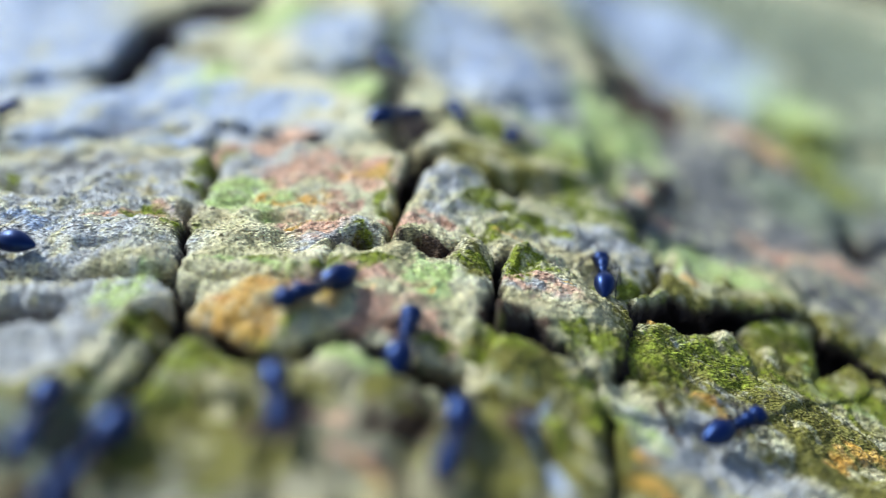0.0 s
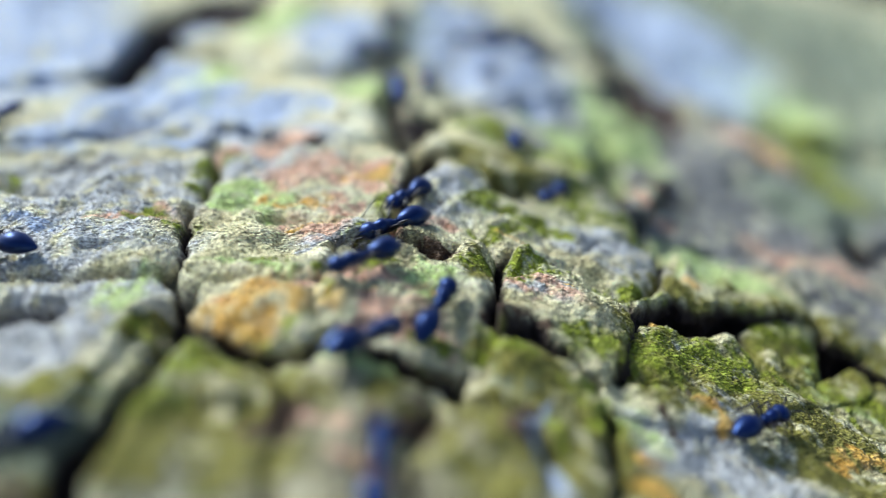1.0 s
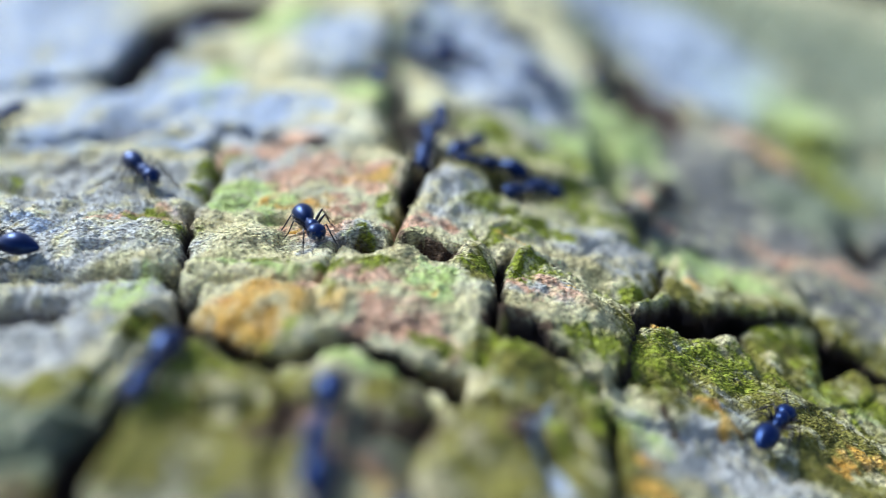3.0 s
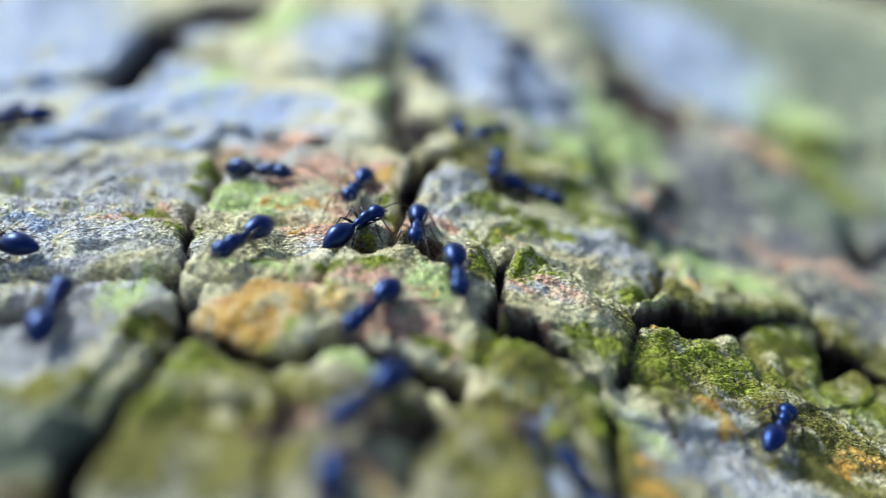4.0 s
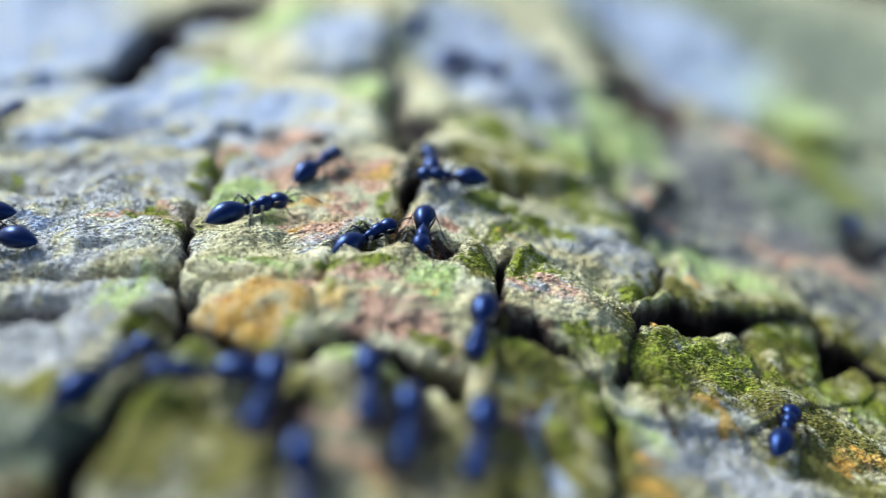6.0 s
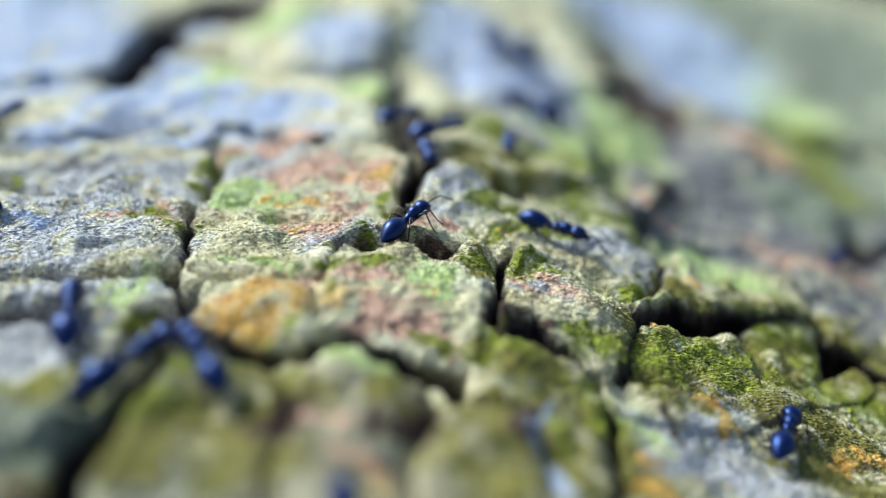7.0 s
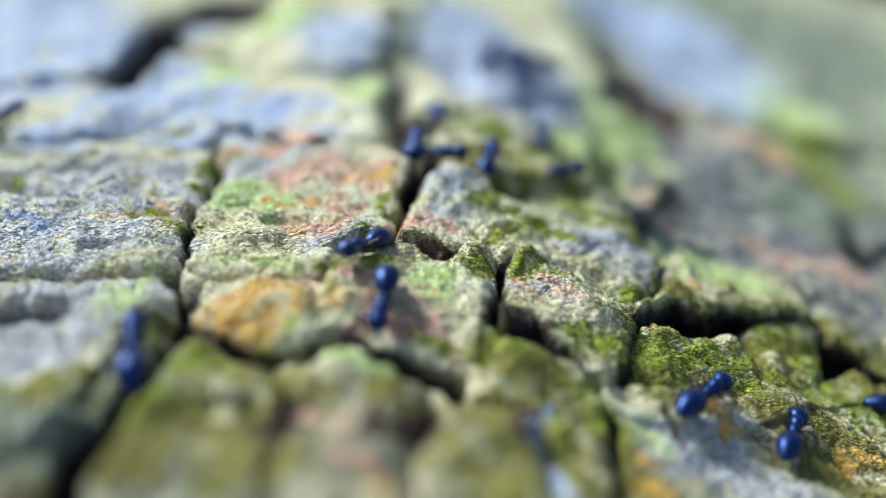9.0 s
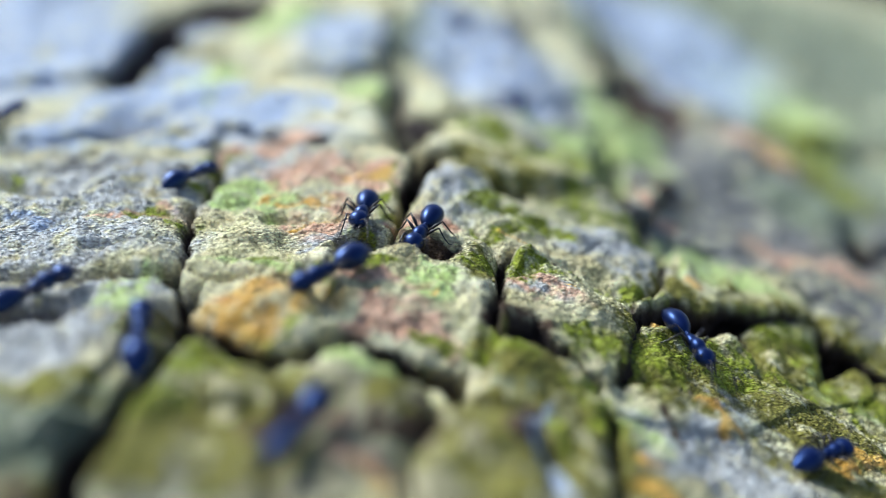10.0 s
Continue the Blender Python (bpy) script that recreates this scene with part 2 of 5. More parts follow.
add_patches("moss", (2.3, 22.3, 1.0, 0.7), (5.1, 21.4, 0.6, 0.8), (3.7, 19.0, 0.3, 0.6), (5.5, 20.1, 0.4, 1.0), (1.3, 22.2, 0.7, 0.6), (-0.1, 22.3, 0.6, 0.4), (-3.2, 26.2, 1.1, 0.4), (2.8, 28.4, 0.5, 1.3), (16.6, 27.1, 1.1, 0.7), (19.5, 27.9, 1.6, 1.2))
add_patches("moss", (-10.5, 22.3, 0.6, 0.5), (-12.6, 18.8, 1.2, 0.2), (-8.5, 20.6, 0.7, 0.5), (-8.6, 18.1, 0.7, 1.6), (-8.2, 19.8, 0.7, 0.6), (-6.4, 19.8, 1.1, 0.4), (-5.5, 21.6, 1.1, 0.2), (5.4, 16.5, 0.8, 0.4), (-6.8, 26.4, 1.1, 0.2))
add_patches("blush", (-4.1, 35.7, 1.5, 1.4), (-7.0, 36.2, 1.7, 1.6), (-10.3, 39.7, 1.8, 0.9), (-13.4, 30.6, 1.5, 0.4), (-5.6, 30.3, 1.4, 0.8), (-4.3, 32.0, 1.0, 0.6), (-8.9, 40.2, 1.6, 0.9))
add_patches("blush", (0.2, 31.9, 0.9, 0.7), (29.8, 65.7, 3.8, 2.7), (23.9, 43.0, 3.2, 2.0), (12.5, 41.6, 1.4, 0.9), (4.1, 26.7, 1.4, 0.7))
add_patches("blush", (-6.6, 24.3, 1.7, 0.4), (-2.9, 25.1, 1.6, 0.7), (-1.9, 22.6, 1.4, 0.7), (-2.1, 16.4, 0.6, 0.3), (-3.1, 17.6, 0.4, 0.2), (-1.1, 30.5, 0.7, 0.4))
add_patches("rust", (-5.2, 22.8, 0.9, 0.9), (-6.6, 22.6, 1.1, 0.8), (-3.0, 24.1, 0.4, 0.2), (-5.9, 32.8, 0.5, 0.3))
add_patches("rust", (-7.1, 32.5, 0.8, 0.5), (-4.9, 30.7, 0.6, 0.6), (-4.1, 35.8, 1.0, 0.6), (-6.4, 23.1, 1.8, 1.0), (-7.8, 23.3, 1.0, 0.8), (-2.0, 24.0, 0.3, 0.2), (-0.3, 24.9, 0.2, 0.2), (10.6, 22.6, 0.3, 0.4))
add_patches("rust", (7.0, 19.1, 0.4, 0.2), (7.7, 17.5, 1.3, 0.4), (17.6, 23.8, 0.9, 0.5), (15.8, 22.9, 0.7, 0.3), (-1.9, 15.3, 0.3, 0.5), (12.1, 32.2, 0.5, 0.5), (5.2, 27.6, 0.4, 0.2))
add_patches("rust", (3.2, 30.7, 0.5, 0.3), (-6.0, 30.1, 0.4, 0.2), (28.5, 63.7, 1.5, 1.1), (9.5, 27.8, 0.4, 0.2))


def patches(x, y, kind):
    """How far a growth, or shade painted as one, covers each place, 0 to 1, with ragged edges."""
    shift = 0.3 + 1.1 * list(GROWTH_AND_SHADE).index(kind)
    wx, wy = x + 0.6 * fbm(x, y, 2.0, 3, 0.6, shift), y + 0.8 * fbm(x, y, 2.0, 3, 0.6, shift + 3)
    best = np.zeros_like(x)
    for cx, cy, rx, ry in GROWTH_AND_SHADE[kind]:
        d = np.hypot((wx - cx) / rx, (wy - cy) / ry)
        best = np.maximum(best, np.clip(1.75 - 1.1 * d, 0, 1))
    return np.clip(best * (0.95 + 0.7 * fbm(x, y, 0.9, 4, 0.75, shift + 5)), 0, 1)


def set_floats(me, name, values):
    me.attributes.new(name, "FLOAT", "POINT").data.foreach_set("value", np.ascontiguousarray(values, dtype=np.float32))


def sheet_mesh(name, x, y, z, keep, core_shade):
    """A mesh from a grid of places in millimetres; cells with keep false are left out."""
    ny, nx = x.shape
    ids = np.arange(nx * ny).reshape(ny, nx)
    cells = np.stack([ids[:-1, :-1], ids[:-1, 1:], ids[1:, 1:], ids[1:, :-1]], -1)[keep]
    used = np.unique(cells)
    back = np.full(nx * ny, -1)
    back[used] = np.arange(len(used))
    me = bpy.data.meshes.new(name)
    fx, fy, fz = x.ravel()[used], y.ravel()[used], z.ravel()[used]
    me.from_pydata((np.stack([fx, fy, fz], -1) * MM).tolist(), [], back[cells].tolist())
    me.polygons.foreach_set("use_smooth", np.ones(len(me.polygons), dtype=bool))
    for kind in GROWTH_AND_SHADE:
        set_floats(me, kind, patches(fx, fy, kind))
    set_floats(me, "core_shade", core_shade.ravel()[used])
    me.materials.append(BARK)
    return me


def inside_distance(x, y, outline):
    """Distance to the outline, positive inside."""
    best, odd = np.full(x.shape, 1e9), np.zeros(x.shape, dtype=bool)
    for (ax, ay), (bx, by) in zip(outline, outline[1:] + outline[:1]):
        dx, dy = bx - ax, by - ay
        t = np.clip(((x - ax) * dx + (y - ay) * dy) / (dx * dx + dy * dy + 1e-9), 0, 1)
        best = np.minimum(best, np.hypot(x - ax - t * dx, y - ay - t * dy))
        crosses = (ay > y) != (by > y)
        odd ^= crosses & (x < ax + (y - ay) * dx / (dy if abs(dy) > 1e-9 else 1e-9))
    return np.where(odd, best, -best)


def relief(x, y):
    far = np.clip((y - 34) / 30, 0, 1)
    return (0.42 * fbm(x, y, 5.0, 3, 0.5) + far * 1.0 * fbm(x, y, 9.0, 2, 0.5, 2.0)
            + 0.22 * fbm(x, y, 1.6, 3, 0.5, 1.0) - 0.06 * np.abs(fbm(x, y * 1.6, 0.55, 2, 0.6, 0.5)) + 0.052 * fbm(x * 0.8, y * 1.6, 0.19, 2, 0.7, 0.9))


# ---- bark plates: rise above the bark's lie and outline seen from above
PLATES = []


def plate(kind, rise, outline):
    PLATES.append((kind, rise, outline))


plate('left_upper', 0.9, [(-25.3, 38.3), (-20.2, 39.0), (-16.8, 39.6), (-13.8, 40.0), (-12.4, 39.0), (-11.8, 35.7), (-11.6, 31.7), (-11.2, 29.4), (-10.5, 26.1), (-12.4, 25.9), (-14.3, 26.2), (-18.8, 26.3)])
plate('left_lower', 0.9, [(-18.2, 25.4), (-14.1, 25.5), (-10.7, 25.3), (-10.0, 24.4), (-9.4, 22.2), (-9.6, 21.3), (-10.1, 18.5), (-10.6, 16.1), (-10.9, 13.9), (-12.5, 13.9)])
plate('centre_left', 0.9, [(-10.0, 25.9), (-10.5, 28.4), (-10.9, 30.5), (-11.1, 32.9), (-10.9, 35.7), (-11.6, 38.9), (-7.1, 39.0), (-1.9, 39.6), (-1.7, 37.7), (-2.0, 35.0), (-2.3, 32.3), (-2.4, 30.0), (-2.5, 29.0), (-3.1, 29.4), (-4.0, 29.2), (-4.2, 28.3), (-4.4, 27.3), (-4.7, 25.0), (-7.0, 25.4), (-9.2, 25.8)])
plate('orange', 0.6, [(-9.4, 25.0), (-9.3, 25.8), (-7.1, 25.5), (-4.9, 25.0), (-4.6, 23.7), (-4.4, 22.1), (-4.9, 21.4), (-5.9, 21.0), (-7.1, 21.7), (-8.7, 22.3)])
plate('centre', 1.0, [(-4.3, 26.5), (-3.9, 27.0), (-3.2, 27.0), (-2.0, 27.9), (-1.1, 27.8), (-0.3, 27.2), (0.4, 28.4), (0.9, 29.6), (1.7, 30.1), (2.1, 29.5), (2.0, 27.4), (1.7, 25.0), (1.5, 23.1), (1.3, 21.6), (0.3, 21.3), (-0.9, 21.6), (-1.9, 22.1), (-2.9, 22.5), (-4.2, 22.3), (-4.4, 23.6), (-4.3, 25.6)])
plate('tan', 1.1, [(-2.0, 29.2), (-1.5, 32.6), (-0.6, 35.5), (0.5, 38.1), (1.7, 38.1), (2.9, 35.7), (5.2, 36.8), (8.9, 40.1), (10.5, 39.6), (10.9, 37.2), (8.7, 34.0), (5.7, 31.4), (3.4, 30.5), (2.5, 29.8), (2.0, 30.4), (1.1, 30.0), (0.4, 29.3), (-0.2, 28.4), (-1.1, 29.0), (-1.7, 28.7)])
plate('right_mid', 1.0, [(2.8, 29.0), (3.7, 30.4), (5.9, 31.3), (9.0, 34.2), (11.1, 35.3), (10.3, 31.5), (8.7, 29.7), (8.0, 26.8), (7.0, 24.1), (6.1, 22.5), (5.3, 22.8), (4.6, 23.6), (3.6, 24.5), (2.3, 23.5), (2.6, 26.4)])
plate('shelf', 1.4, [(10.4, 30.8), (8.5, 28.8), (8.4, 27.7), (10.7, 30.2), (12.0, 30.2), (14.3, 31.6), (17.5, 32.9), (19.4, 33.5), (20.7, 37.9), (16.3, 37.4), (13.0, 36.3), (12.1, 35.6)])
plate('block', 0.9, [(8.1, 26.7), (9.2, 27.7), (10.7, 27.9), (13.6, 29.4), (14.1, 27.8), (13.5, 25.8), (11.5, 24.0), (8.9, 23.6), (7.1, 23.3), (7.2, 24.5)])
plate('block_small', 0.6, [(14.3, 30.6), (16.3, 32.9), (19.9, 34.5), (18.6, 30.6), (17.3, 28.2), (14.1, 25.8), (14.7, 28.3)])
plate('pale', 0.3, [(6.5, 22.2), (8.7, 22.6), (11.4, 23.3), (14.1, 25.5), (17.6, 28.1), (22.0, 30.6), (23.5, 27.1), (19.4, 20.0), (10.8, 16.4), (4.9, 14.3), (5.8, 18.8)])
plate('right_far', 1.0, [(21.4, 41.0), (26.6, 45.4), (32.7, 44.5), (29.5, 34.6), (23.1, 30.7), (21.5, 31.7), (19.9, 32.5)])
plate('moss_block', 0.9, [(-9.0, 20.6), (-8.3, 21.2), (-6.6, 20.5), (-5.3, 19.7), (-4.6, 18.3), (-4.6, 16.7), (-4.4, 13.5), (-9.1, 13.4), (-9.2, 15.8), (-8.9, 18.3)])
plate('front_mid', 0.9, [(-4.5, 19.7), (-4.0, 20.6), (-2.9, 20.9), (-1.6, 20.1), (-0.5, 19.5), (-0.7, 17.6), (-1.2, 16.1), (-1.2, 13.7), (-4.2, 13.5), (-4.3, 16.3), (-4.5, 18.3)])
plate('front_right', 0.8, [(-0.1, 19.3), (0.8, 19.2), (2.1, 19.2), (3.2, 19.1), (3.2, 17.2), (2.8, 14.5), (-0.9, 13.8), (-0.9, 16.2), (-0.5, 17.7)])
plate('front_moss', 0.8, [(1.5, 21.0), (2.0, 22.4), (3.4, 23.1), (4.7, 22.8), (5.6, 22.3), (5.7, 21.3), (5.2, 18.0), (4.6, 15.1), (3.0, 14.6), (3.6, 18.9), (2.7, 19.7), (1.2, 19.9)])
plate('ledge', 0.9, [(-27.6, 41.2), (-22.8, 40.6), (-21.3, 41.4), (-20.1, 43.3), (-17.6, 41.9), (-16.1, 42.3), (-15.2, 43.5), (-13.5, 44.0), (-11.5, 43.4), (-9.0, 41.0), (-7.4, 40.3), (-5.9, 41.2), (-3.1, 41.4), (-3.7, 49.3), (-7.9, 52.3), (-12.1, 53.5), (-18.3, 56.2), (-20.3, 56.8), (-20.3, 50.7), (-21.6, 48.2), (-23.9, 47.5), (-30.8, 47.0)])
plate('far_white', 0.8, [(-34.6, 51.0), (-27.9, 51.3), (-24.7, 52.1), (-23.9, 55.6), (-25.3, 64.8), (-26.8, 73.9), (-25.4, 78.2), (-19.5, 79.6), (-20.4, 93.9), (-59.6, 93.9)])
plate('far_left', 0.6, [(-22.3, 65.7), (-23.2, 72.4), (-20.4, 73.8), (-17.8, 75.4), (-19.9, 91.3), (-6.3, 95.4), (-4.8, 58.4), (-7.8, 56.9), (-13.0, 57.8), (-19.1, 59.8)])
plate('far_mid', 0.8, [(-1.1, 40.1), (-1.0, 45.3), (0.6, 47.7), (3.3, 50.3), (9.5, 57.6), (11.6, 56.3), (9.6, 43.4), (5.6, 39.9), (3.2, 38.9), (1.7, 39.5), (0.5, 40.7)])
plate('far_pale', 0.6, [(-3.0, 51.9), (-3.3, 71.3), (1.1, 99.5), (29.7, 165.2), (20.1, 96.0), (13.7, 65.3), (4.8, 54.4), (0.2, 49.8), (-2.1, 45.0)])
plate('right_back', 0.6, [(11.6, 38.0), (11.4, 43.0), (14.0, 57.2), (21.2, 67.8), (29.2, 73.2), (35.5, 69.7), (40.2, 64.3), (37.5, 52.3), (28.0, 48.0), (17.6, 40.6), (13.6, 39.3)])
plate('flake', 1.5, [(10.2, 39.0), (12.7, 43.9), (15.6, 48.5), (15.2, 46.7), (11.6, 40.0)])
plate('right_top', 0.6, [(27.5, 112.5), (48.5, 194.0), (94.2, 259.6), (125.6, 270.5), (127.0, 214.0), (53.7, 77.2), (38.5, 78.1), (30.9, 81.7), (28.0, 87.7)])

# ---- seams where moss and dust fill the cracks: how full, half width, run
SEAMS = []


def seam(full, half, run):
    SEAMS.append((full, half, run))


seam(0.97, 0.7, [(-9.6, 26.0), (-7.1, 25.7), (-4.7, 25.2)])
seam(0.97, 0.5, [(-4.7, 25.0), (-4.4, 23.2), (-4.3, 22.4)])
seam(0.92, 0.5, [(-4.4, 27.6), (-4.7, 25.3)])
seam(0.97, 0.6, [(2.7, 30.7), (5.8, 32.2), (9.3, 35.3), (11.6, 38.0)])
seam(0.96, 0.7, [(-4.8, 19.8), (-4.7, 18.7), (-4.5, 16.7), (-4.4, 14.0)])
seam(0.86, 0.5, [(-0.3, 20.1), (-0.6, 19.4), (-0.7, 17.9), (-1.2, 16.4), (-1.2, 13.8)])
seam(0.95, 0.6, [(3.4, 19.3), (3.4, 17.5), (2.9, 14.6)])
seam(0.30, 0.5, [(-0.1, 20.6), (1.1, 19.9), (2.2, 19.9)])
seam(0.90, 0.6, [(2.2, 19.8), (2.9, 19.8), (3.5, 19.2)])
seam(0.95, 0.6, [(1.6, 22.7), (1.4, 20.3)])
seam(0.96, 1.4, [(-27.3, 41.0), (-20.6, 41.4), (-17.4, 42.3), (-14.5, 42.3)])
seam(0.78, 1.0, [(-13.1, 42.4), (-9.4, 41.1)])
seam(0.95, 1.2, [(-5.6, 41.6), (-2.6, 42.0)])
seam(0.85, 1.6, [(-20.2, 59.1), (-12.6, 55.9), (-7.5, 55.0), (-3.8, 53.8)])
seam(0.95, 0.6, [(15.4, 30.6), (14.4, 27.7), (13.8, 25.8)])
seam(0.98, 0.8, [(6.6, 22.1), (8.6, 22.5), (11.0, 23.0), (13.8, 25.3), (17.6, 27.9), (20.2, 29.6)])
seam(0.30, 0.5, [(12.2, 37.2), (11.3, 33.5)])
seam(0.97, 0.5, [(8.8, 30.5), (10.8, 32.4)])
seam(0.95, 1.2, [(23.5, 42.9), (20.7, 35.6)])
seam(0.85, 0.6, [(18.5, 34.3), (19.9, 33.7)])
seam(0.95, 1.5, [(11.3, 37.0), (17.4, 39.9), (27.5, 47.1), (35.4, 48.7)])
seam(0.55, 1.5, [(14.1, 64.3), (10.5, 43.5)])
seam(0.85, 2.0, [(0.4, 48.8), (3.8, 52.3), (13.3, 63.2)])
seam(0.94, 1.0, [(0.9, 38.6), (1.6, 38.0), (2.9, 36.6)])
seam(0.90, 1.0, [(5.1, 38.4), (9.8, 42.5)])
seam(0.93, 0.6, [(-18.9, 26.4), (-14.5, 26.4)])
seam(0.75, 0.5, [(-14.5, 26.2), (-11.0, 26.0)])
seam(0.95, 2.0, [(-34.4, 50.0), (-27.3, 50.0), (-25.4, 50.8)])
seam(0.75, 0.8, [(-12.4, 40.0), (-11.7, 36.4), (-11.6, 32.0)])
seam(0.8, 0.7, [(-2.0, 33.0), (-2.3, 30.1)])
seam(0.2, 0.6, [(-1.6, 36.0), (-0.7, 38.6)])


# ---- hairline cracks that cross a plate: depth, half width, run
GROOVES = [
    (0.6, 0.26, [(-23.3, 35.7), (-21.1, 34.5), (-18.8, 33.2), (-17.3, 32.8), (-16.2, 34.1)]),
    (0.25, 0.20, [(-2.9, 22.7), (-1.9, 22.3), (-0.9, 23.0)]),
    (0.30, 0.25, [(3.5, 28.4), (4.4, 29.7), (5.7, 29.9)]),
    (0.30, 0.30, [(-7.6, 30.5), (-6.4, 31.0), (-4.6, 30.7)]),
    (0.30, 0.20, [(-14.6, 27.6), (-13.1, 27.9), (-11.3, 27.4)]),
]


# ---- hollows: place, half width, half length, depth
HOLLOWS = [(-6.6, 17.7, 1.3, 0.6, 0.5), (21.3, 79.8, 3.4, 10.0, 6.0), (4.0, 37.4, 1.3, 1.6, 1.8), (10.9, 46.5, 0.7, 5.0, 1.6), (11.7, 34.5, 0.5, 2.2, 1.6), (-3.4, 28.3, 1.1, 0.9, 2.4), (-0.8, 28.3, 1.0, 0.75, 1.6), (-15.4, 23.0, 2.2, 0.9, 1.6), (-9.1, 54.9, 3.0, 2.0, 0.9), (-18.8, 43.5, 2.5, 1.8, 0.8), (30.9, 47.2, 1.5, 5.0, 2.5), (-2.2, 43.5, 0.9, 5.0, 1.2), (-3.0, 50.3, 1.2, 8.0, 1.2), (-1.5, 47.3, 1.6, 3.0, 1.6), (-22.4, 78.6, 6.0, 8.0, 4.0), (-25.0, 72.4, 2.6, 8.0, 4.0)]


# ---- swellings: place, half width, half length, height
SWELLS = [(1.4, 29.3, 0.75, 0.9, 0.6), (-3.9, 27.1, 0.5, 0.5, 0.3), (-1.5, 27.8, 1.0, 0.8, 0.3), (9.2, 27.1, 0.8, 0.7, 0.25), (12.9, 28.5, 0.7, 0.6, 0.25), (10.6, 30.9, 1.2, 1.2, 0.4), (3.8, 29.7, 0.8, 0.8, 0.4), (6.4, 26.5, 1.0, 1.0, 0.35), (-12.3, 27.5, 1.6, 1.3, 0.35), (-8.7, 27.9, 1.6, 1.2, 0.3), (-3.3, 30.1, 1.2, 1.2, 0.35), (-8.2, 19.9, 1.2, 1.4, 0.4), (-8.6, 17.2, 0.7, 2.2, 0.5), (-2.6, 19.9, 1.6, 1.5, 0.35), (-6.4, 23.3, 1.6, 1.0, 0.3), (2.3, 21.8, 1.0, 0.8, 0.3)]


def swell(x, y):
    """Height of the rounded lumps at each place."""
    height = np.zeros_like(x)
    for cx, cy, rx, ry, up in SWELLS:
        q = np.clip(1.5 - np.hypot((x - cx) / rx, (y - cy) / ry), 0, 1.5) / 1.5
        height = height + up * q * q * (3 - 2 * q)
    return height


def hollow(x, y):
    """Depth of the hollows at each place."""
    wx, wy = x + 0.25 * fbm(x, y, 1.4, 3, 0.6, 5.5), y + 0.25 * fbm(x, y, 1.4, 3, 0.6, 6.5)
    depth = np.zeros_like(x)
    for cx, cy, rx, ry, down in HOLLOWS:
        q = np.clip(1.35 - np.hypot((wx - cx) / rx, (wy - cy) / ry), 0, 1)
        depth = np.maximum(depth, down * q * q * (3 - 2 * q))
    return depth


def along(x, y, runs):
    """The strongest of the runs at each place, fading over one to two half widths."""
    full = np.zeros_like(x)
    for share, width, run in runs:
        best = np.full(x.shape, 1e9)
        for (ax, ay), (bx, by) in zip(run, run[1:]):
            dx, dy = bx - ax, by - ay
            t = np.clip(((x - ax) * dx + (y - ay) * dy) / (dx * dx + dy * dy), 0, 1)
            best = np.minimum(best, np.hypot(x - ax - t * dx, y - ay - t * dy))
        full = np.maximum(full, share * np.clip(2 - best / width, 0, 1))
    return full


trunk = tagged(new("tree_trunk"), "furrowed grey bark with green moss and orange lichen", "tree bark")


GRAINS = []
ROUND = {"moss_block": 1.0, "left_lower": 0.9, "front_mid": 0.9, "orange": 0.8, "tan": 0.8, "front_right": 0.8, "front_moss": 0.8, "centre": 0.7, "flake": 0.3, "far_mid": 1.2, "ledge": 0.9}
BEVEL = {"left_lower": [(0.6, 0.8, [(-9.2, 22.6), (-9.8, 21.1), (-10.4, 18.7), (-10.9, 16.0), (-11.3, 13.9)])]}
SNUG = {"far_white": 0.0, "shelf": 0.0, "far_left": 0.0, "left_lower": 0.05, "moss_block": 0.05}
UNDERCUT = {"shelf": 0.45, "right_mid": 0.35, "right_far": 0.4, "far_mid": 0.2, "flake": 0.3}


RAMP = {"centre": (27.0, 0.10), "block": (28.0, 0.18)}


def level(kind, rise, y):
    """A plate's height over the bark's lie; some fall away towards the near side (from y, slope)."""
    if kind not in RAMP:
        return rise
    start, slope = RAMP[kind]
    return rise - slope * np.clip(start - y, 0, None)


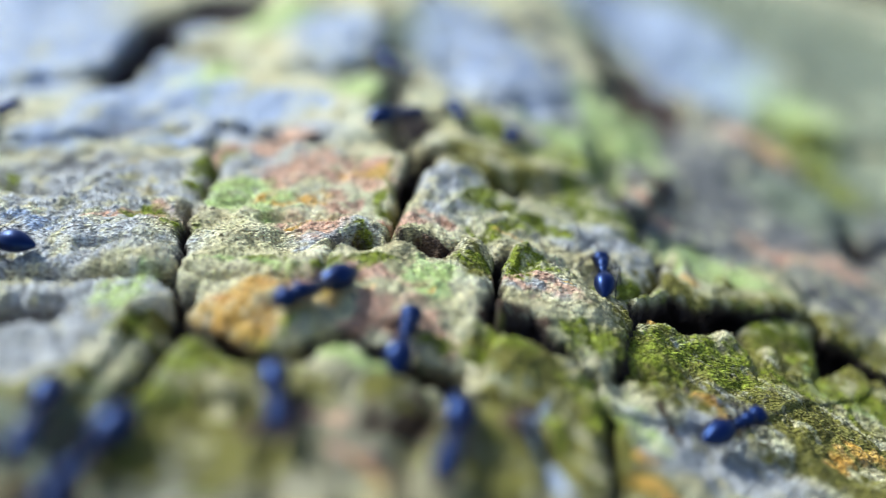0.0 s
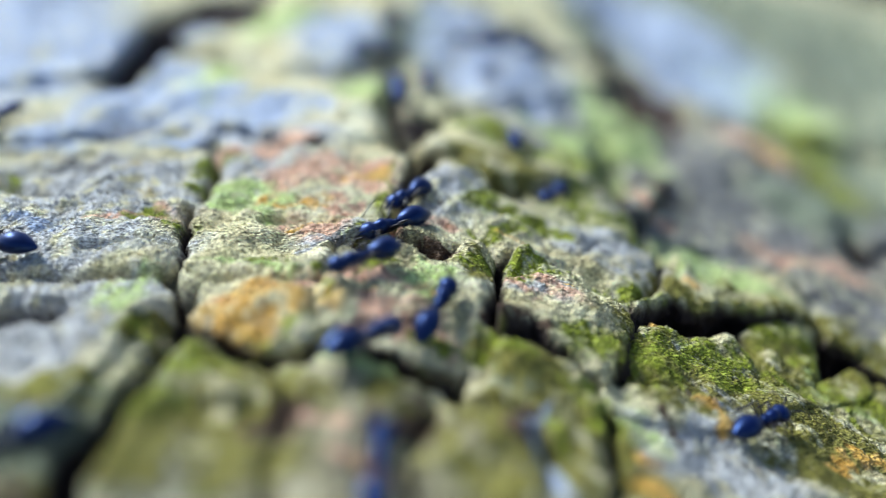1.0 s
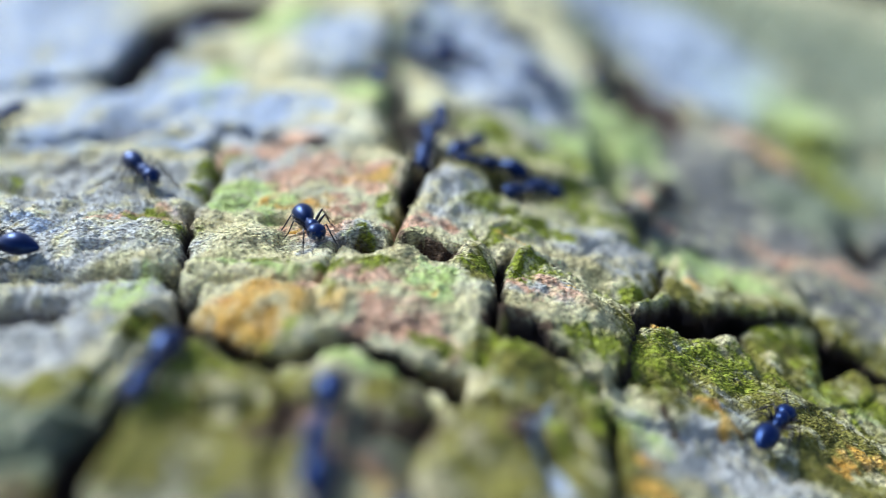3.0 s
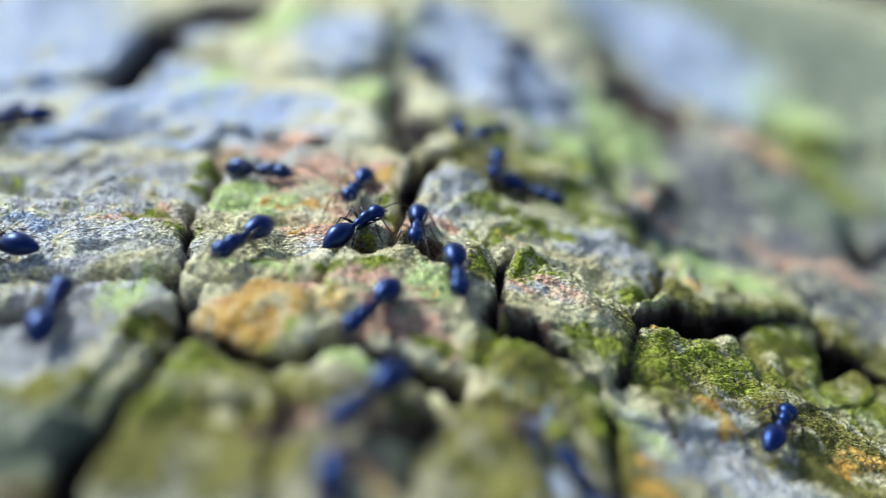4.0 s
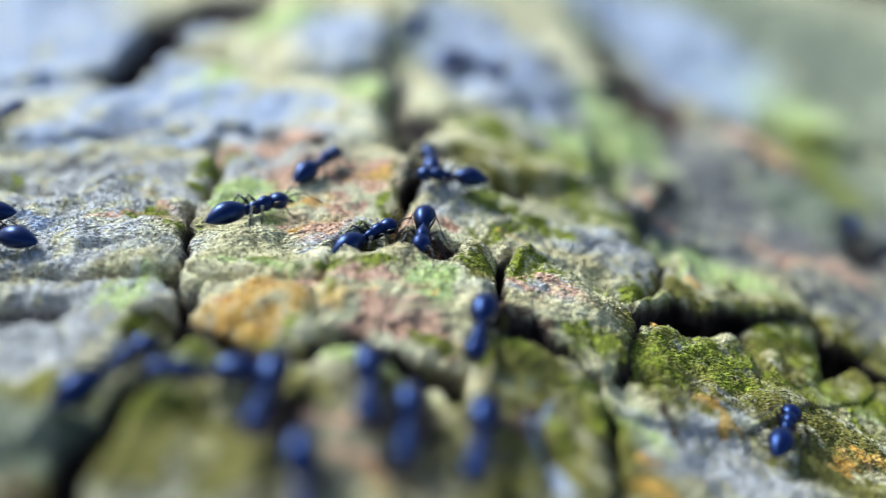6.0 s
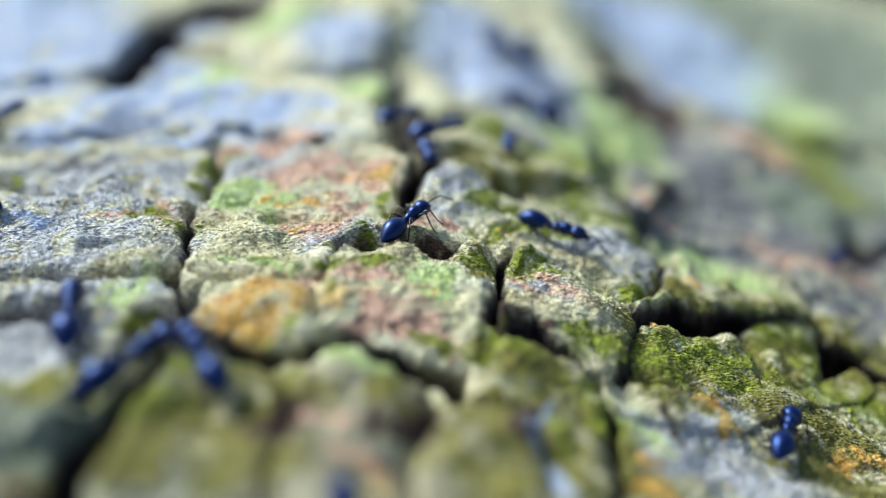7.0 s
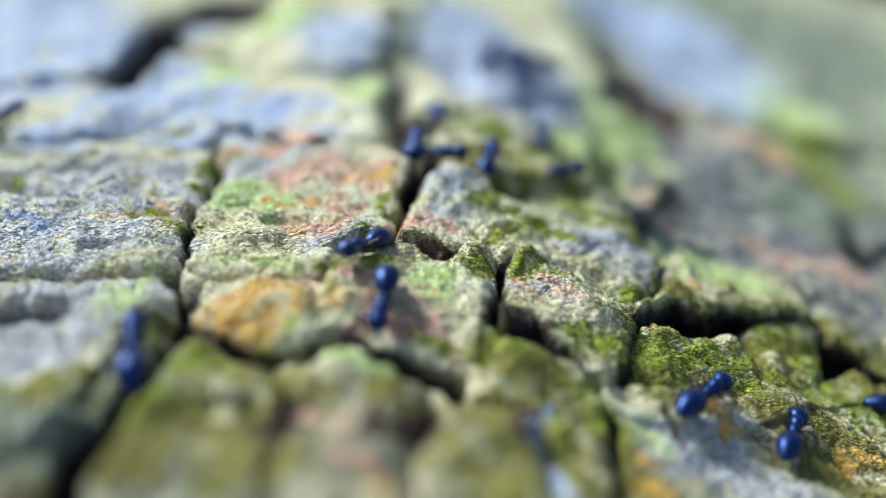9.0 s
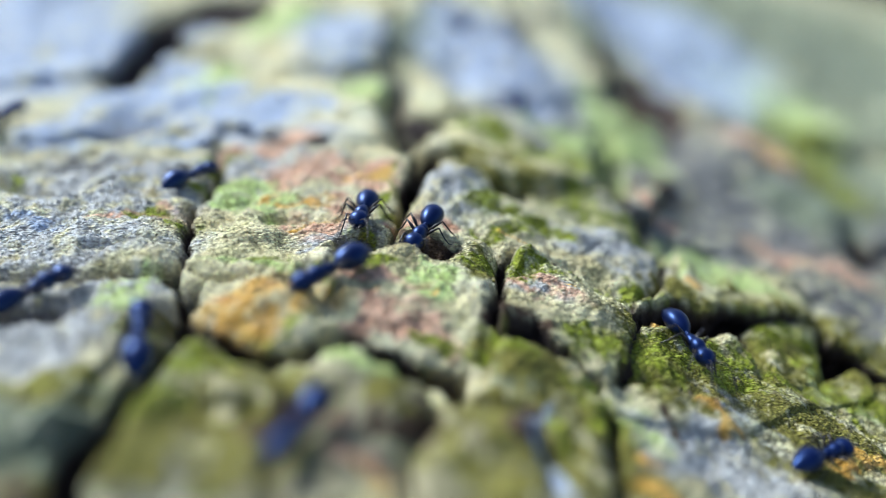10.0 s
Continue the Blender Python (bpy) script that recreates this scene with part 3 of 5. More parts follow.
def bark_plate(kind, rise, outline):
    xs, ys = [p[0] for p in outline], [p[1] for p in outline]
    near = min(ys)
    step = 0.055 if near < 33 and max(ys) > 20 else (0.14 if near < 20 else 0.3)
    if near > 60:
        step = 0.6
    gx = np.arange(min(xs) - 1.2, max(xs) + 1.2, step)
    gy = np.arange(min(ys) - 1.2, max(ys) + 1.2, step)
    x, y = np.meshgrid(gx, gy)
    wob = 0.17 + 0.55 * np.clip((y - 34) / 30, 0, 1)
    d = inside_distance(x + wob * fbm(x, y, 1.3, 4, 0.65, 4.0), y + wob * fbm(x, y, 1.3, 4, 0.65, 6.0), outline)
    d = d + SNUG.get(kind, 0.15)
    r = ROUND.get(kind, 0.6)
    round_off = np.where(d < r, r - np.sqrt(np.clip(r * r - (r - np.clip(d, 0, r)) ** 2, 0, None)), 0)
    wall = np.clip(-d, 0, None) * 7
    sunk = hollow(x, y)
    sloped = 0
    if kind in BEVEL:
        share = along(x + 0.9 * fbm(x, y, 3.0, 3, 0.5, 2.5), y, BEVEL[kind]) / BEVEL[kind][0][0]
        sloped = BEVEL[kind][0][0] * share * share * (3 - 2 * share)
    z = flank(x, y) + level(kind, rise, y) - sloped - sunk + swell(x, y) + relief(x, y) - round_off - wall - along(x + 0.2 * fbm(x, y, 1.5, 3, 0.6, 7.0), y, GROOVES)
    ok = d > -0.55
    keep = ok[:-1, :-1] | ok[1:, :-1] | ok[:-1, 1:] | ok[1:, 1:]
    # painted shade: full at open plate edges, growing with hollow depth
    core_shade = np.clip(np.maximum((0.2 - d) / 0.2 * (1 - along(x, y, SEAMS)), (sunk - 0.5) / 0.8), 0, 1)
    rough_wall = np.clip(wall, 0, 0.6)
    x = x + rough_wall * 0.45 * fbm(x * 1.3, z * 1.6, 0.9, 3, 0.6, 8.0)
    y = y + UNDERCUT.get(kind, 0.05) * wall + rough_wall * 0.6 * fbm(x, z * 1.5, 0.8, 3, 0.6, 9.0)
    near_enough = (d > 0.1) & (y > 20.5) & (y < 37) & (x > -22) & (x < 24)
    places = np.stack([x[near_enough], y[near_enough], z[near_enough]], -1)
    if len(places):
        many = int(len(places) * step * step * 20)
        GRAINS.append(places[RNG.integers(0, len(places), many)])
    ob = new("bark_plate", sheet_mesh("bark_plate", x, y, z, keep, core_shade))
    ob.parent = trunk
    return ob


def inner_bark():
    gx = np.concatenate([np.arange(-90, -24, 1.5), np.arange(-24, 26, 0.2), np.arange(26, 230, 1.5)])
    gy = np.concatenate([np.arange(-20, 12, 1.5), np.arange(12, 46, 0.2), np.arange(46, 420, 1.5)])
    x, y = np.meshgrid(gx, gy)
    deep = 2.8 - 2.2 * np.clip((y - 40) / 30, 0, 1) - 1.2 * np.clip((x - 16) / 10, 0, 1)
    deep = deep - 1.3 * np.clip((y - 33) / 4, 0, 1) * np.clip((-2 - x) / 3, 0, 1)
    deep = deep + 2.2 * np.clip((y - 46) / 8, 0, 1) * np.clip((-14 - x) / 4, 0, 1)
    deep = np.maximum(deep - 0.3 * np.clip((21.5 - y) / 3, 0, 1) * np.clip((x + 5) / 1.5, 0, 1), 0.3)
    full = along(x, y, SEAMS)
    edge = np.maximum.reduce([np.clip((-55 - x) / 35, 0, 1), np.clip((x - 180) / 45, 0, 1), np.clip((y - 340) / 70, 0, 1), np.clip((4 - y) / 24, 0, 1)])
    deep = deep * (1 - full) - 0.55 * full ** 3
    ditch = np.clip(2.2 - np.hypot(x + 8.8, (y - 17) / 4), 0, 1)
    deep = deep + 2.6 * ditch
    deep = deep + hollow(x, y)
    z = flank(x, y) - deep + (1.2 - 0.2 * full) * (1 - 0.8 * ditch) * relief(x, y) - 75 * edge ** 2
    # floor colour darkens with depth, adding crack shade to the brown
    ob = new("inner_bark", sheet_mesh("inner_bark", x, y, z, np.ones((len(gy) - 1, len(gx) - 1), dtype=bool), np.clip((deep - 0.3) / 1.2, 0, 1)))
    ob.parent = trunk


for plate_name, rise, outline in PLATES:
    bark_plate(plate_name, rise, outline)
inner_bark()


def limb():
    """The round of the trunk under the bark, lying along y, furrowed along its length and closed at both ends."""
    turn, run = np.meshgrid(np.linspace(0, 2 * np.pi, 301), np.concatenate([[-900], np.linspace(-900, 1300, 221), [1300]]))
    ring = np.abs(np.sin(turn / 2))
    r = 300 + 0.02 * (run - 200) + ring * (9 * fbm(turn * 40, run, 60, 4, 0.6, 1.5) - 16 * (1 - np.abs(fbm(turn * 90, run * 0.3, 16, 3, 0.5, 2.2))) ** 3)
    r[[0, -1]] = 0
    x, z = 20 + r * np.sin(turn), -385 + r * np.cos(turn)
    keep = np.ones((turn.shape[0] - 1, turn.shape[1] - 1), dtype=bool)
    me = sheet_mesh("wood", x, run, z, keep, np.full(turn.shape, 0.2))
    for kind, low, shift in (("grey", 0.55, 1.2), ("olive", -0.1, 3.4), ("sage", 0.0, 5.6)):
        me.attributes[kind].data.foreach_set("value", np.clip(low + fbm(turn * 50, run, 45, 4, 0.6, shift), 0, 1).ravel().astype(np.float32))
    ob = new("wood", me)
    ob.parent = trunk


limb()


def crumbs():
    """Lichen granules lying on the plates: small uneven lumps, one mesh."""
    places = np.concatenate(GRAINS)
    bm = bmesh.new()
    bmesh.ops.create_icosphere(bm, subdivisions=1, radius=1.0)
    ball = np.array([v.co[:] for v in bm.verts])
    faces = np.array([[v.index for v in f.verts] for f in bm.faces])
    bm.free()
    n = len(places)
    size = 0.02 + 0.06 * RNG.random((n, 1, 1)) ** 2
    lumps = ball[None] * size * (0.6 + 0.8 * RNG.random((n, len(ball), 3)))
    spin = RNG.random(n) * 6.283
    cs, sn = np.cos(spin)[:, None], np.sin(spin)[:, None]
    lx, ly = lumps[:, :, 0] * 1.5, lumps[:, :, 1]
    verts = np.stack([places[:, None, 0] + cs * lx - sn * ly, places[:, None, 1] + sn * lx + cs * ly, places[:, None, 2] + 0.7 * lumps[:, :, 2]], -1).reshape(-1, 3)
    quads = (faces[None] + (np.arange(n) * len(ball))[:, None, None]).reshape(-1, 3)
    me = bpy.data.meshes.new("lichen")
    me.from_pydata((verts * MM).tolist(), [], quads.tolist())
    for kind in GROWTH_AND_SHADE:
        set_floats(me, kind, np.repeat(patches(places[:, 0], places[:, 1], kind), len(ball)))
    set_floats(me, "core_shade", np.zeros(len(verts)))
    me.materials.append(BARK)
    ob = tagged(new("lichen", me), "crumbs of grey and yellow-green lichen", kind="stuff")
    ob.parent = trunk


def moss_strands():
    """Short bent strands of moss where the moss is thick, one mesh."""
    places = np.concatenate(GRAINS)
    thick = patches(places[:, 0], places[:, 1], "moss")
    places = places[(thick > 0.6) & (RNG.random(len(places)) < 0.22)]
    n = len(places)
    turn, lean = RNG.random(n) * 6.283, 0.7 + 0.7 * RNG.random(n)
    long, wide = 0.05 + 0.08 * RNG.random(n), 0.009 + 0.008 * RNG.random(n)
    ax, ay = np.cos(turn), np.sin(turn)
    rings = []
    for share, girth in ((0.0, 1.0), (0.5, 0.9), (1.0, 0.25)):
        cx = places[:, 0] + ax * lean * long * share ** 1.6
        cy = places[:, 1] + ay * lean * long * share ** 1.6
        cz = places[:, 2] + long * share * (1 - 0.45 * lean * share)
        for side in range(3):
            s = side * 2.094
            rings.append(np.stack([cx - ay * wide * girth * math.cos(s), cy + ax * wide * girth * math.cos(s), cz + wide * girth * math.sin(s)], -1))
    verts = np.stack(rings, 1).reshape(-1, 3)
    quads = [(3 * k + i, 3 * k + (i + 1) % 3, 3 * k + 3 + (i + 1) % 3, 3 * k + 3 + i) for k in range(2) for i in range(3)]
    faces = (np.array(quads)[None] + (np.arange(n) * 9)[:, None, None]).reshape(-1, 4)
    me = bpy.data.meshes.new("moss")
    me.from_pydata((verts * MM).tolist(), [], faces.tolist())
    me.materials.append(STRAND)
    ob = tagged(new("moss", me), "short yellow-green moss strands", kind="stuff")
    ob.parent = trunk


STRAND = plain("moss_strand", (0.22, 0.235, 0.04), 0.6)
crumbs()
moss_strands()


# ---- ants: cuticle and build; forward is +x, the feet stand at z = 0
CUTICLE = plain("ant_cuticle", (0.003, 0.006, 0.036), 0.36, 0.0)
CUTICLE.node_tree.nodes["Principled BSDF"].inputs["Metallic"].default_value = 0.15
CUTICLE.node_tree.nodes["Principled BSDF"].inputs["Specular IOR Level"].default_value = 1.0
CUTICLE.node_tree.nodes["Principled BSDF"].inputs["Specular Tint"].default_value = (0.22, 0.4, 1.0, 1)
EYE_BLACK = plain("ant_eye", (0.004, 0.004, 0.005), 0.15)
LIMB = plain("ant_limb", (0.018, 0.013, 0.015), 0.4)


def part(name, bm, mat, parent, place=(0, 0, 0)):
    me = bpy.data.meshes.new(name)
    bm.to_mesh(me)
    bm.free()
    me.polygons.foreach_set("use_smooth", np.ones(len(me.polygons), dtype=bool))
    me.materials.append(mat)
    ob = new(name, me)
    ob.parent = parent
    ob.location = [v * MM for v in place]
    return ob


def blob(bm, centre, radii, tail=0.0, tip=0.0, drop=0.0):
    """An egg: tail narrows its back end, tip its front end, drop lowers the back end."""
    made = bmesh.ops.create_uvsphere(bm, u_segments=20, v_segments=14, radius=1.0, matrix=Matrix.Rotation(radians(90), 4, "Y"))
    for v in made["verts"]:
        x, y, z = v.co
        k = 1 - tail * max(0.0, -x) ** 2 - tip * max(0.0, x) ** 2
        v.co = [(c + r * q) * MM for c, r, q in zip(centre, radii, (x, y * k, z * k))]
        v.co.z -= drop * max(0.0, -x) ** 1.5 * MM
    return bm


def tube(bm, points, widths, sides=7):
    """A jointed limb through points, in millimetres."""
    rings = []
    for k, (p, w) in enumerate(zip(points, widths)):
        a, c = Vector(points[max(k - 1, 0)]), Vector(points[min(k + 1, len(points) - 1)])
        turn = (c - a).to_track_quat("Z", "Y").to_matrix()
        rings.append([bm.verts.new((Vector(p) + turn @ Vector((w * math.cos(s), w * math.sin(s), 0))) * MM)
                      for s in (2 * math.pi * i / sides for i in range(sides))])
    for lo, hi in zip(rings, rings[1:]):
        for i in range(sides):
            bm.faces.new((lo[i], lo[(i + 1) % sides], hi[(i + 1) % sides], hi[i]))
    bm.faces.new(rings[0][::-1])
    bm.faces.new(rings[-1])
    return bm


HIPS = {"front": (0.72, 0.17, 0.5), "middle": (0.38, 0.18, 0.47), "hind": (0.1, 0.17, 0.47)}
REACH = {"front": [(0, 0, 0), (0.26, 0.26, 0.26), (0.36, 0.46, 0.4), (0.6, 0.7, -0.2), (0.78, 0.83, -0.45), (0.92, 0.89, -0.48)],
         "middle": [(0, 0, 0), (-0.02, 0.33, 0.33), (-0.07, 0.62, 0.5), (-0.2, 0.94, -0.15), (-0.26, 1.15, -0.42), (-0.3, 1.3, -0.46)],
         "hind": [(0, 0, 0), (-0.26, 0.27, 0.38), (-0.52, 0.5, 0.58), (-0.93, 0.78, -0.1), (-1.18, 0.92, -0.42), (-1.36, 1.0, -0.46)]}


def ant():
    body = new("ant")
    part("gaster", blob(bmesh.new(), (-1.22, 0, 0.64), (0.98, 0.54, 0.5), 0.5, 0.12, 0.22), CUTICLE, body)
    part("petiole", blob(bmesh.new(), (-0.22, 0, 0.56), (0.16, 0.13, 0.26)), CUTICLE, body)
    bm = blob(bmesh.new(), (0.2, 0, 0.6), (0.44, 0.27, 0.32), 0.25, 0.0)
    blob(bm, (0.66, 0, 0.7), (0.48, 0.34, 0.38), 0.1, 0.3)
    part("thorax", bm, CUTICLE, body)
    bm = blob(bmesh.new(), (1.32, 0, 0.7), (0.5, 0.46, 0.4), 0.05, 0.36)
    head = part("head", bm, CUTICLE, body)
    for side in (-1, 1):
        part("eye", blob(bmesh.new(), (1.4, 0.37 * side, 0.82), (0.11, 0.06, 0.09)), EYE_BLACK, head)
        part("mandible", tube(bmesh.new(), [(1.76, 0.14 * side, 0.62), (1.93, 0.14 * side, 0.57), (2.02, 0.02 * side, 0.55)], [0.07, 0.06, 0.02]), LIMB, head)
        bm = tube(bmesh.new(), [(1.68, 0.13 * side, 0.84), (2.0, 0.36 * side, 1.02), (2.3, 0.52 * side, 1.05), (2.62, 0.6 * side, 0.84),
                                (2.95, 0.66 * side, 0.6), (3.2, 0.68 * side, 0.46)], [0.028, 0.032, 0.026, 0.028, 0.034, 0.024])
        part("antenna", bm, LIMB, head)
        for where in HIPS:
            hip = HIPS[where]
            bm = tube(bmesh.new(), [(p[0], p[1] * side, p[2]) for p in REACH[where]], [0.07, 0.075, 0.042, 0.034, 0.024, 0.016])
            part("leg", bm, LIMB, body, (hip[0], hip[1] * side, hip[2]))
    return tagged(body, "small glossy blue-black ant walking on lichen-covered bark", "ant", "ants on the bark")


def standing(x, y):
    """Height of the bark under an ant, smoothed over its footprint, in millimetres."""
    total = np.zeros_like(x)
    for ox, oy in ((0, 0), (0.9, 0), (-0.9, 0), (0, 0.9), (0, -0.9)):
        px, py = x + ox, y + oy
        top = flank(px, py) + 0.3
        for kind, rise, outline in PLATES:
            d = inside_distance(px, py, outline)
            here = flank(px, py) + level(kind, rise, py)
            top = np.where(d > -0.1, here if kind in RAMP else np.maximum(top, here), top)
        far = np.clip((py - 34) / 30, 0, 1)
        total += top + swell(px, py) + 0.42 * fbm(px, py, 5.0, 3, 0.5) + far * 1.0 * fbm(px, py, 9.0, 2, 0.5, 2.0)
    return total / 5


def crawl(body, trail):
    """Key an ant along its trail (seconds, x, y, heading) and swing its legs while it walks."""
    a = np.array(trail, dtype=float)
    times = sorted({round(t, 2) for t in a[:, 0]} | {round(q, 2) for t0, t1 in zip(a[:-1, 0], a[1:, 0]) for q in np.arange(t0 + 0.2, t1 - 0.05, 0.2)})
    t = np.array(times)
    x, y, h = (np.interp(t, a[:, 0], a[:, k]) for k in (1, 2, 3))
    z = standing(x, y)
    gx = (standing(x + 0.8, y) - standing(x - 0.8, y)) / 1.6
    gy = (standing(x, y + 0.8) - standing(x, y - 0.8)) / 1.6
    rows, moved = [], [0.0]
    for k in range(len(t)):
        up = Vector((-0.7 * gx[k], -0.7 * gy[k], 1)).normalized()
        ahead = Vector((math.cos(radians(h[k])), math.sin(radians(h[k])), 0))
        ahead = (ahead - up * ahead.dot(up)).normalized()
        aside = up.cross(ahead)
        m = Matrix((ahead, aside, up)).transposed().to_4x4()
        m.translation = Vector((x[k], y[k], z[k])) * MM
        rows.append((float(t[k]), m))
        if k:
            moved.append(moved[-1] + math.hypot(x[k] - x[k - 1], y[k] - y[k - 1]))
    walk(body, rows)
    legs = [o for o in body.children if o.name.split(".")[0] == "leg"]
    for n, leg in enumerate(legs):
        place, swing, phase = leg.location.copy(), [], 1 if n in (0, 2, 4) else -1
        for k in range(len(t)):
            idle = k and moved[k] - moved[k - 1] < 0.25
            angle = (0 if idle else 13) * phase * (1 if k % 2 else -1)
            swing.append((float(t[k]), Matrix.Translation(place) @ pose(0, 0, 0, 0, 0, angle)))
        walk(leg, swing)


